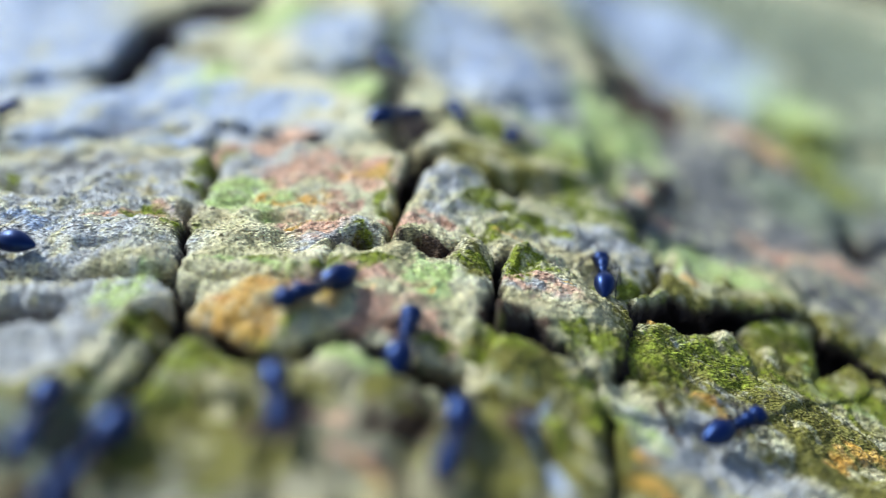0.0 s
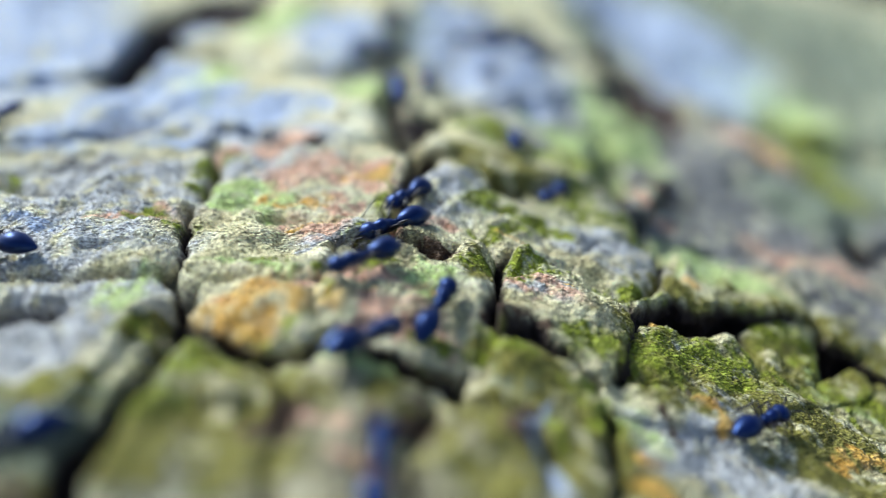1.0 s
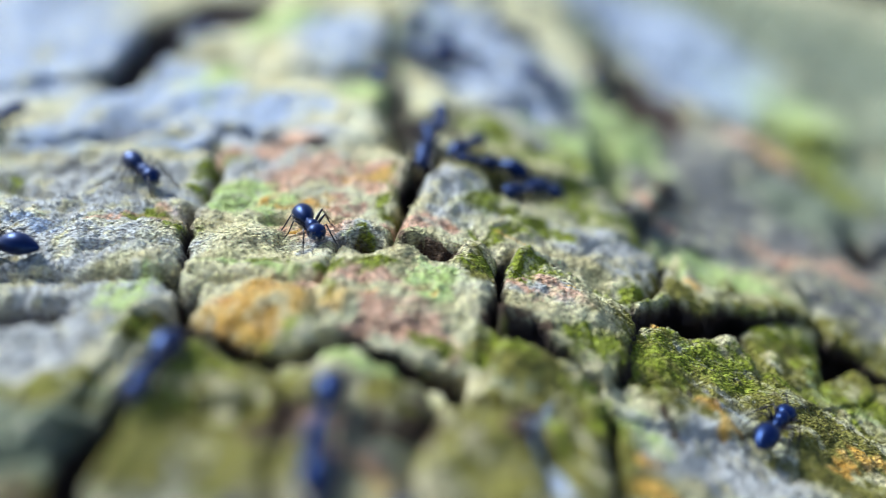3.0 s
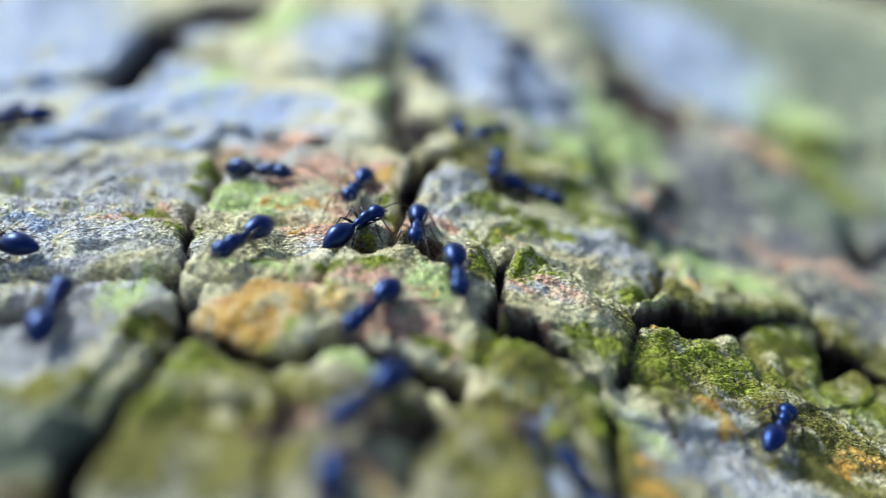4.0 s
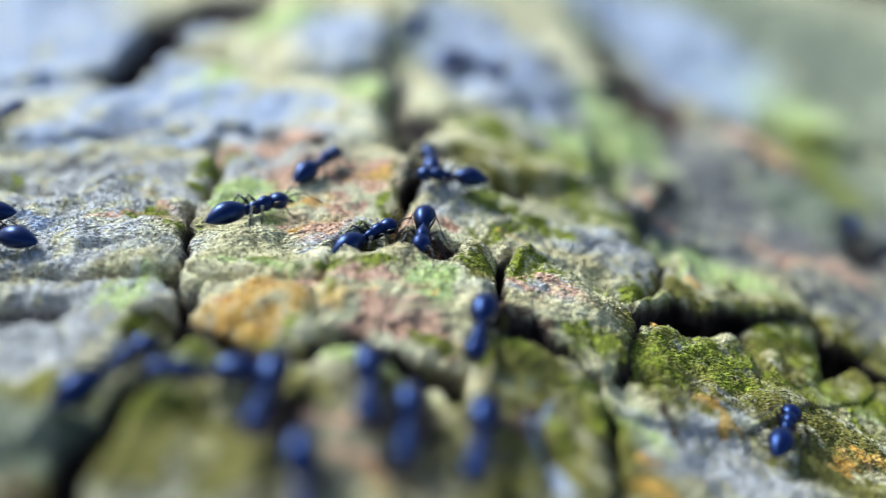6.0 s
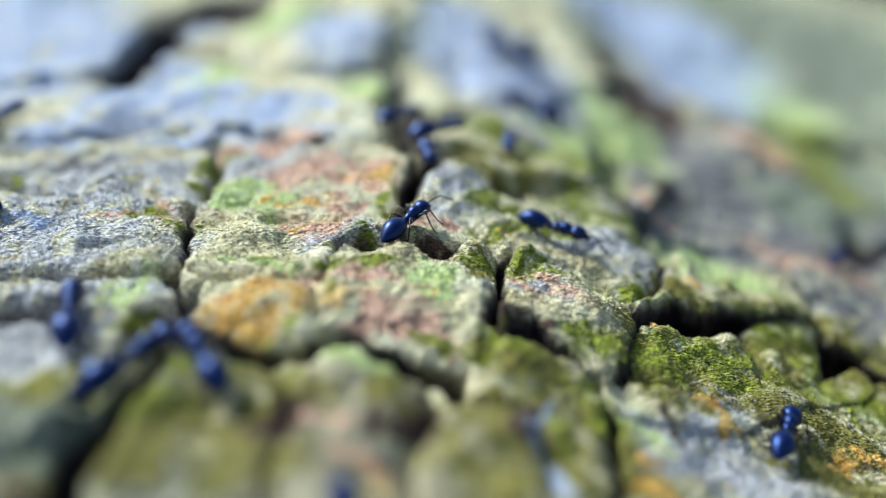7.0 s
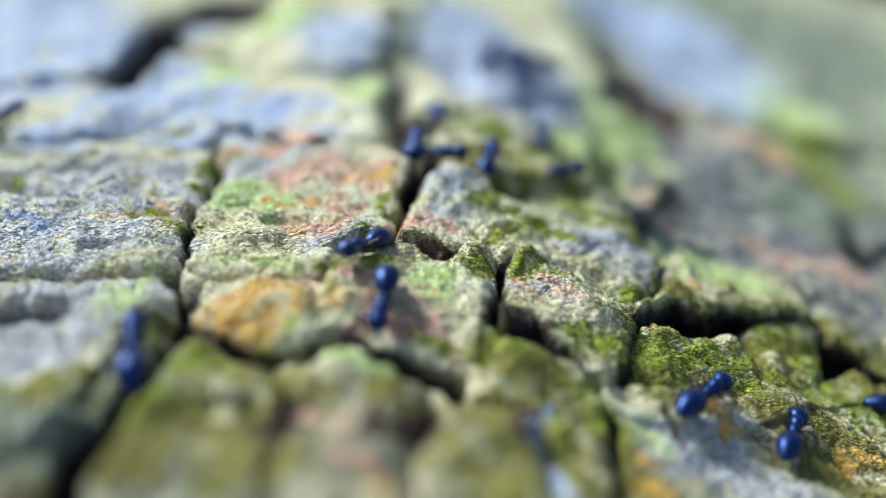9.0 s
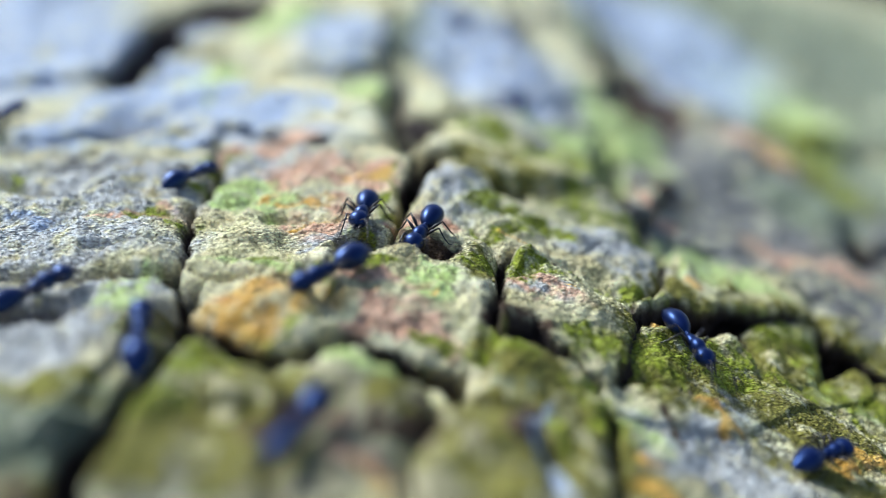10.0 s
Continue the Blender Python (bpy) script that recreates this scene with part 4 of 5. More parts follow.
def motions():
    trails = [
        [(0, -25.7, 43.0, 78), (10, -25.7, 43.0, 78)],
        [(0, -18.0, 27.2, 170), (4.8, -18.0, 27.2, 170), (5, -17.8, 26.9, 170), (5.5, -17.9, 26.9, 168), (5.7, -17.9, 26.9, 168), (6.8, -19.1, 29.7, 164), (7.1, -21.9, 31.2, 163), (7.6, -25.7, 32.9, 161), (10, -25.7, 32.9, 161)],
        [(0, 11.0, 22.1, 31), (0.2, 11.5, 22.3, 26), (0.4, 12.2, 22.8, 26), (1, 12.3, 22.9, 33), (2, 12.5, 22.8, 38), (2.5, 12.7, 22.9, 44), (3.8, 13.0, 23.1, 52), (5, 13.2, 23.0, 56), (7, 13.2, 22.8, 57), (8, 13.3, 22.8, 57), (9, 13.5, 22.9, 57), (9.3, 14.1, 23.1, 48), (9.6, 14.4, 22.8, 43), (9.8, 14.3, 22.4, 36), (10, 14.5, 22.1, 28)],
        [(0, -4.5, 23.2, -134), (0.1, -5.3, 22.3, -105), (0.2, -5.4, 19.9, -96), (0.3, -5.8, 17.7, -97), (0.4, -5.9, 15.5, -88), (0.5, -5.7, 14.0, -81), (0.8, -5.0, 10.3, -80), (10, -5.0, 10.3, -80)],
        [(0, -1.3, 21.5, 82), (0.1, -1.2, 22.3, 85), (0.2, -0.9, 26.5, 89), (0.3, -1.1, 29.1, 84), (0.4, -0.1, 33.9, 85), (0.5, -0.4, 37.0, 90), (0.6, -0.1, 40.7, 92), (0.7, -0.6, 43.3, 98), (0.8, -1.2, 48.2, 93), (1, -1.1, 53.6, 92), (1.2, -1.6, 59.5, 99), (1.6, -2.1, 62.9, 90), (2.1, -2.0, 87.8, 90), (2.6, -1.6, 142.8, 90), (10, -1.6, 142.8, 90)],
        [(0, -4.7, 17.2, -77), (0.1, -4.4, 16.0, -82), (0.2, -4.2, 13.7, -84), (0.5, -3.8, 10.4, -84), (10, -3.8, 10.4, -84)],
        [(0, 0.3, 16.7, -101), (0.1, 0.0, 15.4, -101), (0.2, -0.2, 14.0, -96), (0.5, -0.4, 10.6, -94), (10, -0.4, 10.6, -94)],
        [(0, 7.1, 29.6, 83), (0.1, 7.4, 32.0, 82), (0.2, 7.8, 35.2, 87), (0.3, 7.6, 35.7, 88), (0.4, 8.0, 41.5, 168), (0.6, 7.4, 41.2, 233), (0.8, 6.5, 39.6, 239), (1, 6.2, 39.1, 238), (1.3, 6.2, 39.1, 158), (1.5, 5.9, 40.5, 83), (1.7, 6.7, 42.8, 71), (1.8, 7.1, 44.0, 74), (1.9, 7.8, 46.8, 81), (2, 8.7, 53.3, 61), (2.4, 10.4, 56.4, 69), (2.7, 12.1, 61.1, 79), (3.4, 16.3, 82.6, 75), (4.4, 34.8, 150.0, 0), (5, 58.8, 150.0, 0), (10, 58.8, 150.0, 0)],
        [(0, -8.9, 14.6, -111), (0.1, -8.7, 14.5, -111), (0.3, -9.0, 13.7, -72), (0.7, -7.9, 10.3, -72), (10, -7.9, 10.3, -72)],
        [(0, -11.2, 16.3, -83), (0.2, -11.1, 15.7, -83), (0.5, -11.0, 14.7, -163), (0.7, -11.2, 15.1, -232), (0.9, -11.5, 15.4, -152), (1.2, -12.1, 14.6, -137), (1.6, -13.4, 13.3, -137), (10, -13.4, 13.3, -137)],
        [(0, 4.3, 44.8, -102), (0.2, 3.0, 38.3, -99), (0.4, 3.1, 37.1, -89), (0.5, 3.0, 36.0, -102), (0.6, 2.3, 32.9, -107), (0.7, 1.5, 31.3, -120), (0.8, -0.5, 28.1, -121), (0.9, -0.9, 27.3, -133), (1, -3.0, 25.4, -140), (1.1, -3.9, 24.7, -123), (1.2, -4.5, 23.0, -99), (1.3, -4.4, 21.8, -78), (1.4, -3.6, 18.5, -80), (1.5, -3.6, 17.2, -86), (1.6, -3.3, 14.9, -82), (1.7, -3.2, 14.5, -69), (1.9, -3.0, 13.9, -79), (2.2, -2.4, 10.4, -81), (10, -2.4, 10.4, -81)],
        [(0, 1.0, 46.2, -80), (0.3, 1.5, 43.4, -85), (0.6, 1.7, 38.3, -91), (0.8, 1.3, 33.5, -104), (0.9, -0.2, 30.6, -134), (1, -2.1, 29.9, -141), (1.1, -3.5, 28.0, -132), (1.2, -5.3, 26.4, -134), (1.3, -6.0, 25.4, -125), (1.4, -7.5, 23.3, -115), (1.5, -7.3, 22.6, -80), (1.6, -7.2, 21.7, -94), (2.3, -7.4, 21.4, -55), (2.4, -6.9, 20.7, -61), (2.5, -6.5, 19.9, -73), (2.6, -5.7, 17.0, -77), (2.7, -5.3, 14.9, -81), (2.9, -5.0, 12.9, -80), (3.2, -4.6, 10.3, -79), (10, -4.6, 10.3, -79)],
        [(0, -2.7, 54.4, -60), (0.4, 2.6, 45.3, -97), (0.7, 1.9, 39.0, -97), (0.8, 1.6, 38.0, -113), (0.9, 0.5, 35.7, -120), (1, -1.5, 32.6, -120), (1.1, -1.8, 31.8, -127), (1.2, -3.4, 30.1, -132), (1.3, -4.2, 29.1, -100), (1.4, -4.1, 26.3, -88), (1.5, -4.0, 24.6, -93), (1.6, -4.3, 22.1, -106), (1.7, -4.8, 21.7, -75), (1.8, -3.1, 17.8, -67), (1.9, -2.7, 16.6, -59), (2, -1.9, 15.7, -67), (2.1, -1.9, 14.8, -88), (2.3, -1.8, 13.1, -85), (2.6, -1.5, 10.5, -85), (10, -1.5, 10.5, -85)],
        [(0, 3.5, 11.2, 91), (0.4, 3.4, 14.7, 106), (0.5, 3.2, 15.6, 118), (0.6, 2.1, 17.3, 117), (0.7, 1.5, 19.1, 114), (0.8, -0.0, 22.1, 115), (0.9, -0.4, 23.0, 101), (1, -0.2, 23.4, 71), (1.1, 0.2, 24.5, 78), (1.2, 0.9, 28.7, 83), (1.3, 1.0, 30.5, 95), (1.4, 0.6, 31.8, 102), (1.6, 0.5, 32.7, 87), (1.8, 0.9, 35.9, 79), (1.9, 1.4, 37.5, 81), (2, 1.5, 39.7, 103), (2.2, 0.8, 40.4, 96), (2.5, 0.5, 49.5, 91), (3, 0.2, 66.3, 91), (3.8, -0.6, 144.0, 91), (10, -0.6, 144.0, 91)],
        [(0, -8.9, 10.3, 116), (0.4, -10.5, 13.7, 95), (0.5, -10.6, 14.5, 68), (0.6, -9.8, 15.5, 32), (0.7, -9.0, 15.5, 18), (0.8, -6.6, 16.5, 33), (0.9, -5.2, 17.9, 44), (1, -2.5, 20.6, 53), (1.1, -2.5, 21.6, 72), (1.2, -1.3, 24.1, 74), (1.3, -1.2, 25.9, 92), (1.4, -1.5, 29.9, 95), (1.5, -1.7, 31.5, 95), (1.6, -1.8, 33.5, 87), (1.7, -1.5, 34.6, 74), (1.8, -0.9, 36.5, 76), (1.9, -0.9, 36.8, 82), (2, -0.7, 38.8, 91), (2.1, -1.0, 41.4, 91), (2.2, -0.7, 43.7, 87), (2.3, -0.7, 47.7, 93), (2.6, -1.3, 56.2, 94), (3.2, -2.5, 74.3, 93), (3.8, -5.4, 140.6, 93), (10, -5.4, 140.6, 93)],
        [(0, -1.9, 10.5, 87), (0.8, -1.8, 12.2, 89), (1, -1.8, 15.2, 88), (1.1, -1.7, 16.9, 73), (1.2, -0.5, 19.5, 61), (1.3, 0.1, 20.2, 71), (1.4, -0.0, 20.8, 95), (1.5, 0.0, 21.3, 91), (1.6, -0.0, 24.7, 91), (1.7, -0.1, 27.6, 94), (1.8, -0.5, 31.1, 91), (2, -0.2, 32.5, 93), (2.2, -0.6, 32.6, 80), (2.4, -0.4, 33.4, 58), (2.5, 0.4, 34.2, 66), (2.6, 0.3, 35.0, 85), (2.7, 0.8, 37.8, 78), (3.8, 2.9, 47.8, -2), (4, 2.9, 44.9, 52), (4.3, 5.8, 48.6, 79), (4.6, 5.4, 58.0, 92), (5, 4.7, 76.7, 86), (5.6, 10.4, 150.0, 86), (10, 10.4, 150.0, 86)],
        [(0, 10.6, 88.2, -101), (0.5, 4.5, 56.7, -91), (1, 4.3, 43.7, -96), (1.1, 3.4, 35.3, -93), (1.2, 3.5, 31.7, -79), (1.3, 4.2, 31.1, -28), (1.4, 5.9, 30.4, -30), (1.5, 6.0, 30.1, 8), (1.6, 6.5, 30.2, 17), (1.7, 6.9, 30.4, -63), (1.8, 6.0, 29.4, -126), (1.9, 5.4, 28.3, -116), (2, 4.9, 27.1, -105), (2.1, 4.7, 25.5, -102), (2.2, 4.4, 24.7, -134), (2.3, 3.2, 24.0, -138), (2.4, 1.7, 22.3, -139), (2.5, -0.3, 20.9, -134), (2.6, -1.2, 19.3, -100), (2.7, -1.0, 17.2, -89), (2.9, -1.1, 13.6, -91), (3.2, -1.1, 10.5, -89), (10, -1.1, 10.5, -89)],
        [(0, 7.4, 150.0, -92), (0.8, 4.1, 66.7, -93), (1.4, 2.9, 44.5, -92), (1.6, 2.5, 32.5, -90), (1.7, 3.0, 30.9, -86), (1.8, 3.0, 26.8, -95), (1.9, 2.5, 25.4, -123), (2, 1.4, 24.4, -136), (2.1, 0.0, 23.0, -130), (2.2, -1.6, 20.8, -113), (2.3, -2.7, 16.4, -100), (2.4, -2.8, 14.1, -89), (2.7, -2.6, 10.4, -87), (10, -2.6, 10.4, -87)],
        [(0, 27.0, 150.0, -103), (1, 10.6, 77.8, -99), (1.5, 6.1, 47.8, -103), (1.7, 3.7, 37.3, -103), (1.8, 2.8, 33.0, -103), (1.9, 2.4, 31.5, -105), (2, 2.0, 30.0, -108), (2.1, 1.7, 29.3, -108), (2.2, 0.8, 26.3, -119), (2.3, -1.0, 24.4, -138), (2.4, -3.0, 22.9, -132), (2.5, -3.6, 21.5, -98), (2.6, -3.4, 19.4, -87), (2.7, -3.5, 17.6, -88), (3, -3.2, 13.6, -85), (3.3, -2.9, 10.4, -84), (10, -2.9, 10.4, -84)],
        [(0, -5.4, 140.6, -89), (1, -3.9, 69.8, -87), (1.5, -3.1, 55.0, -83), (1.7, -2.0, 45.1, -84), (1.8, -1.6, 39.4, -93), (1.9, -2.2, 39.1, -127), (2, -4.4, 35.6, -121), (2.1, -5.4, 33.7, -117), (2.2, -6.5, 31.6, -113), (2.3, -7.3, 29.1, -104), (2.4, -7.7, 26.8, -97), (2.5, -7.8, 25.4, -100), (2.6, -8.1, 24.3, -97), (2.7, -8.1, 22.9, -94), (3, -8.6, 18.6, -93), (3.3, -8.6, 14.1, -85), (3.6, -7.9, 10.3, -80), (10, -7.9, 10.3, -80)],
        [(0, 14.0, 150.0, -95), (1.2, 7.7, 72.6, -96), (1.8, 5.0, 44.5, -103), (2, 3.5, 38.0, -105), (2.2, 2.1, 33.4, -100), (2.3, 2.3, 31.2, -91), (2.4, 2.0, 30.6, -116), (2.5, 0.8, 28.1, -120), (2.6, -1.2, 25.0, -126), (2.7, -2.4, 23.7, -109), (2.9, -3.4, 18.6, -95), (3.2, -3.3, 13.6, -88), (3.5, -3.1, 10.4, -86), (10, -3.1, 10.4, -86)],
        [(0, -17.0, 140.1, -91), (1.5, -17.9, 78.5, -87), (2, -16.9, 59.0, -110), (2.2, -19.2, 52.5, -110), (2.3, -20.6, 49.3, -102), (2.4, -20.8, 45.3, -99), (2.5, -21.9, 40.6, -98), (2.6, -22.2, 35.9, -126), (2.8, -26.5, 34.2, -159), (10, -26.5, 34.2, -159)],
        [(0, -11.2, 140.1, -87), (1.6, -7.7, 78.6, -99), (2.1, -10.5, 60.1, -120), (2.3, -12.6, 56.5, -113), (2.4, -14.2, 51.4, -108), (2.5, -15.3, 48.0, -98), (2.6, -15.2, 44.1, -85), (2.7, -14.2, 35.4, -113), (3.1, -14.7, 34.3, -33), (3.5, -13.8, 35.7, 30), (3.8, -11.7, 36.9, 3), (3.9, -10.5, 35.9, -32), (4, -9.1, 35.3, -19), (4.1, -8.9, 35.3, -60), (4.9, -8.6, 34.9, -140), (5.3, -9.1, 34.6, -115), (5.5, -8.9, 34.3, -35), (5.6, -8.1, 34.0, -25), (5.7, -7.7, 33.7, 48), (6.2, -5.1, 36.7, 75), (6.8, -2.7, 45.6, -5), (7.1, -2.6, 45.0, 75), (7.5, -3.5, 54.9, 93), (8.2, -8.3, 140.2, 93), (10, -8.3, 140.2, 93)],
        [(0, 14.0, 150.0, -98), (1.2, 2.2, 68.3, -94), (2, 0.5, 42.7, -103), (2.5, -0.9, 37.0, -125), (2.6, -1.8, 35.7, -123), (2.7, -3.0, 33.7, -122), (3, -5.7, 29.4, -66), (3.4, -4.7, 27.1, 14), (3.7, -4.2, 28.4, 67), (3.8, -4.1, 28.5, 60), (3.9, -3.9, 28.9, 60), (4, -3.7, 29.3, 50), (4.1, -3.0, 30.0, 68), (4.2, -2.5, 32.3, 78), (4.3, -2.0, 35.0, 84), (4.4, -2.1, 36.1, 87), (4.5, -1.8, 37.2, 93), (4.6, -2.2, 37.8, 97), (4.8, -2.3, 40.9, 91), (5, -2.3, 44.1, 94), (5.2, -2.9, 49.7, 95), (5.4, -3.0, 52.1, 89), (5.7, -2.8, 56.0, 91), (6.5, -3.5, 87.2, 92), (7, -5.4, 140.6, 92), (10, -5.4, 140.6, 92)],
        [(0, -17.0, 140.1, -74), (2.2, -3.8, 94.6, -91), (2.7, -4.4, 61.4, -90), (3.3, -4.5, 42.5, -98), (3.8, -6.0, 32.6, -103), (3.9, -6.7, 29.6, -110), (4, -8.0, 27.0, -114), (4.1, -8.5, 25.4, -93), (4.2, -8.2, 23.3, -94), (4.3, -8.9, 20.4, -98), (4.4, -8.9, 18.9, -105), (4.5, -9.4, 18.5, -97), (4.6, -9.1, 17.4, -69), (4.7, -8.2, 15.5, -72), (4.9, -7.8, 13.4, -77), (5.2, -7.0, 10.3, -75), (10, -7.0, 10.3, -75)],
        [(0, -17.0, 140.1, -66), (2.4, -1.2, 104.7, -93), (3.2, -3.3, 58.1, -90), (3.8, -3.4, 40.9, -94), (3.9, -3.7, 36.3, -96), (4, -4.1, 33.7, -103), (4.1, -4.5, 32.6, -103), (4.2, -4.8, 30.6, -97), (4.3, -5.2, 26.4, -97), (4.4, -5.7, 24.1, -103), (4.5, -6.3, 22.0, -136), (4.6, -7.6, 22.2, -155), (4.7, -8.9, 20.8, -121), (4.8, -9.2, 19.6, -87), (4.9, -8.8, 19.0, -40), (5, -7.5, 18.2, -24), (5.2, -7.4, 18.4, -24), (5.5, -7.2, 18.5, -71), (5.7, -7.1, 18.0, -151), (6.8, -7.5, 19.2, -231), (7.6, -7.3, 19.1, -255), (7.8, -7.7, 19.1, -175), (8.2, -7.9, 19.0, -95), (8.3, -7.8, 18.5, -83), (8.4, -7.8, 17.6, -80), (8.5, -7.3, 15.7, -83), (8.6, -7.4, 14.5, -89), (8.8, -7.2, 12.6, -81), (9, -6.7, 10.3, -77), (10, -6.7, 10.3, -77)],
        [(0, 2.5, 150.0, -89), (2, 4.0, 86.9, -91), (2.7, 2.8, 37.8, -171), (3.3, 0.7, 38.8, -111), (3.8, -0.8, 34.7, -129), (3.9, -1.5, 33.9, -93), (4, -1.1, 29.7, -91), (4.1, -1.6, 27.9, -107), (4.2, -2.6, 25.0, -110), (4.3, -3.7, 22.2, -112), (4.4, -4.5, 20.4, -110), (4.5, -5.1, 18.4, -102), (4.6, -5.4, 15.9, -96), (4.7, -5.5, 14.4, -90), (4.9, -5.4, 12.6, -82), (5.1, -4.9, 10.3, -79), (10, -4.9, 10.3, -79)],
        [(0, 31.9, 150.0, -107), (2, 9.1, 75.1, -96), (2.4, 5.1, 38.5, -96), (2.7, 5.0, 38.2, -150), (3.4, 3.1, 37.1, -116), (3.8, 0.9, 32.4, -98), (3.9, 0.4, 28.8, -94), (4, 0.4, 25.4, -86), (4.1, 0.8, 23.9, -91), (4.2, 0.4, 21.8, -121), (4.3, -1.8, 19.6, -127), (4.4, -2.9, 17.4, -108), (4.5, -3.4, 14.7, -97), (4.7, -3.5, 12.7, -88), (4.9, -3.2, 10.4, -84), (10, -3.2, 10.4, -84)],
        [(0, -5.4, 140.6, -87), (2.5, -1.8, 69.4, -88), (2.9, -0.9, 45.0, -88), (3.4, -0.4, 32.2, -99), (3.8, -1.3, 26.8, -96), (3.9, -1.5, 24.4, -108), (4, -2.6, 22.9, -119), (4.1, -2.8, 22.0, -119), (4.2, -3.7, 20.8, -122), (4.3, -5.7, 17.4, -112), (4.4, -6.3, 14.6, -99), (4.5, -6.4, 13.2, -83), (4.7, -5.8, 10.3, -78), (10, -5.8, 10.3, -78)],
        [(0, 2.5, 150.0, -91), (2.4, 1.3, 76.9, -96), (2.7, -0.7, 58.2, -88), (3.2, 0.1, 36.2, -88), (3.6, 0.5, 25.6, -97), (3.8, 0.1, 21.8, -101), (3.9, -0.5, 20.1, -120), (4, -2.3, 17.7, -123), (4.1, -3.6, 15.4, -110), (4.2, -3.6, 14.1, -86), (4.5, -3.2, 10.4, -85), (10, -3.2, 10.4, -85)],
        [(0, -3.5, 141.3, -89), (2.2, -2.3, 87.7, -89), (2.6, -2.0, 57.6, -88), (3.1, -0.9, 32.3, -95), (3.5, -1.8, 23.0, -96), (3.8, -2.3, 17.4, -98), (3.9, -2.8, 14.7, -99), (4, -2.9, 13.6, -90), (4.2, -2.9, 10.4, -89), (10, -2.9, 10.4, -89)],
        [(0, 4.1, 11.4, 89), (3.6, 4.1, 11.4, 89), (3.9, 4.1, 15.0, 93), (4, 3.9, 15.8, 116), (4.1, 3.3, 16.6, 126), (4.2, 2.8, 17.2, 103), (4.3, 2.9, 18.6, 94), (4.4, 2.6, 21.1, 97), (4.5, 2.2, 24.0, 98), (4.6, 2.0, 25.3, 88), (4.7, 2.3, 26.6, 76), (4.8, 3.0, 29.1, 78), (4.9, 2.8, 29.2, 84), (5, 3.0, 31.0, 95), (5.1, 2.6, 31.2, 123), (5.2, 2.3, 31.7, 119), (5.3, 1.9, 32.4, 123), (5.4, 1.3, 33.2, 145), (5.5, 1.1, 33.0, 65), (5.7, 1.5, 33.8, 145), (6.3, -1.0, 34.3, 225), (6.7, -0.8, 32.4, 305), (6.8, 0.4, 32.2, 372), (6.9, 3.7, 33.4, 364), (7, 5.2, 32.5, 337), (7.1, 5.9, 32.5, 366), (7.2, 8.3, 32.8, 386), (7.3, 10.2, 34.6, 403), (7.4, 10.8, 35.1, 419), (7.5, 11.7, 37.1, 423), (7.6, 11.9, 37.3, 423), (7.7, 11.5, 37.2, 448), (7.8, 11.5, 38.1, 442), (7.9, 11.8, 39.4, 439), (8.1, 11.8, 39.7, 436), (8.2, 12.1, 40.7, 516), (8.3, 11.6, 40.5, 524), (8.4, 11.4, 40.9, 477), (8.5, 10.2, 43.2, 489), (8.6, 9.5, 43.1, 546), (8.8, 8.6, 43.0, 569), (8.9, 7.5, 42.0, 580), (9.1, 7.0, 41.7, 580), (9.3, 6.6, 41.3, 500), (9.4, 6.6, 42.6, 454), (9.6, 6.4, 44.0, 463), (9.8, 5.4, 48.1, 457), (10, 5.1, 54.0, 452)],
        [(0, -13.6, 13.7, 122), (3.4, -14.1, 14.4, 79), (3.7, -13.3, 18.4, 82), (3.8, -13.4, 19.6, 89), (3.9, -13.3, 20.8, 91), (4, -13.4, 22.2, 98), (4.1, -13.7, 24.4, 96), (4.2, -13.8, 26.0, 85), (4.3, -13.4, 27.9, 95), (4.4, -14.2, 30.2, 121), (4.5, -16.5, 33.0, 136), (4.6, -20.6, 36.5, 135), (4.7, -23.5, 40.0, 145), (4.9, -28.9, 42.4, 154), (5.2, -32.9, 44.5, 152), (10, -32.9, 44.5, 152)],
        [(0, -26.7, 140.1, -83), (2.6, -19.1, 78.8, -95), (3.3, -21.1, 54.4, -95), (3.7, -21.8, 45.3, -123), (3.8, -22.3, 44.6, -141), (3.9, -23.2, 44.2, -141), (4, -24.7, 42.6, -143), (4.2, -27.5, 40.9, -150), (4.5, -29.9, 39.7, -153), (10, -29.9, 39.7, -153)],
        [(0, 10.4, 150.0, -95), (3, 5.4, 89.7, -93), (3.7, 3.6, 49.6, -95), (4, 2.7, 39.0, -98), (4.1, 1.9, 38.0, -111), (4.2, 0.9, 34.4, -100), (4.3, 0.8, 32.0, -95), (4.4, 0.6, 30.3, -109), (4.5, -0.3, 28.7, -115), (4.6, -2.1, 24.7, -114), (4.7, -3.0, 22.6, -96), (4.8, -2.6, 19.3, -84), (4.9, -2.4, 16.7, -90), (5, -2.6, 14.4, -93), (5.2, -2.6, 12.1, -89), (5.4, -2.5, 10.4, -87), (10, -2.5, 10.4, -87)],
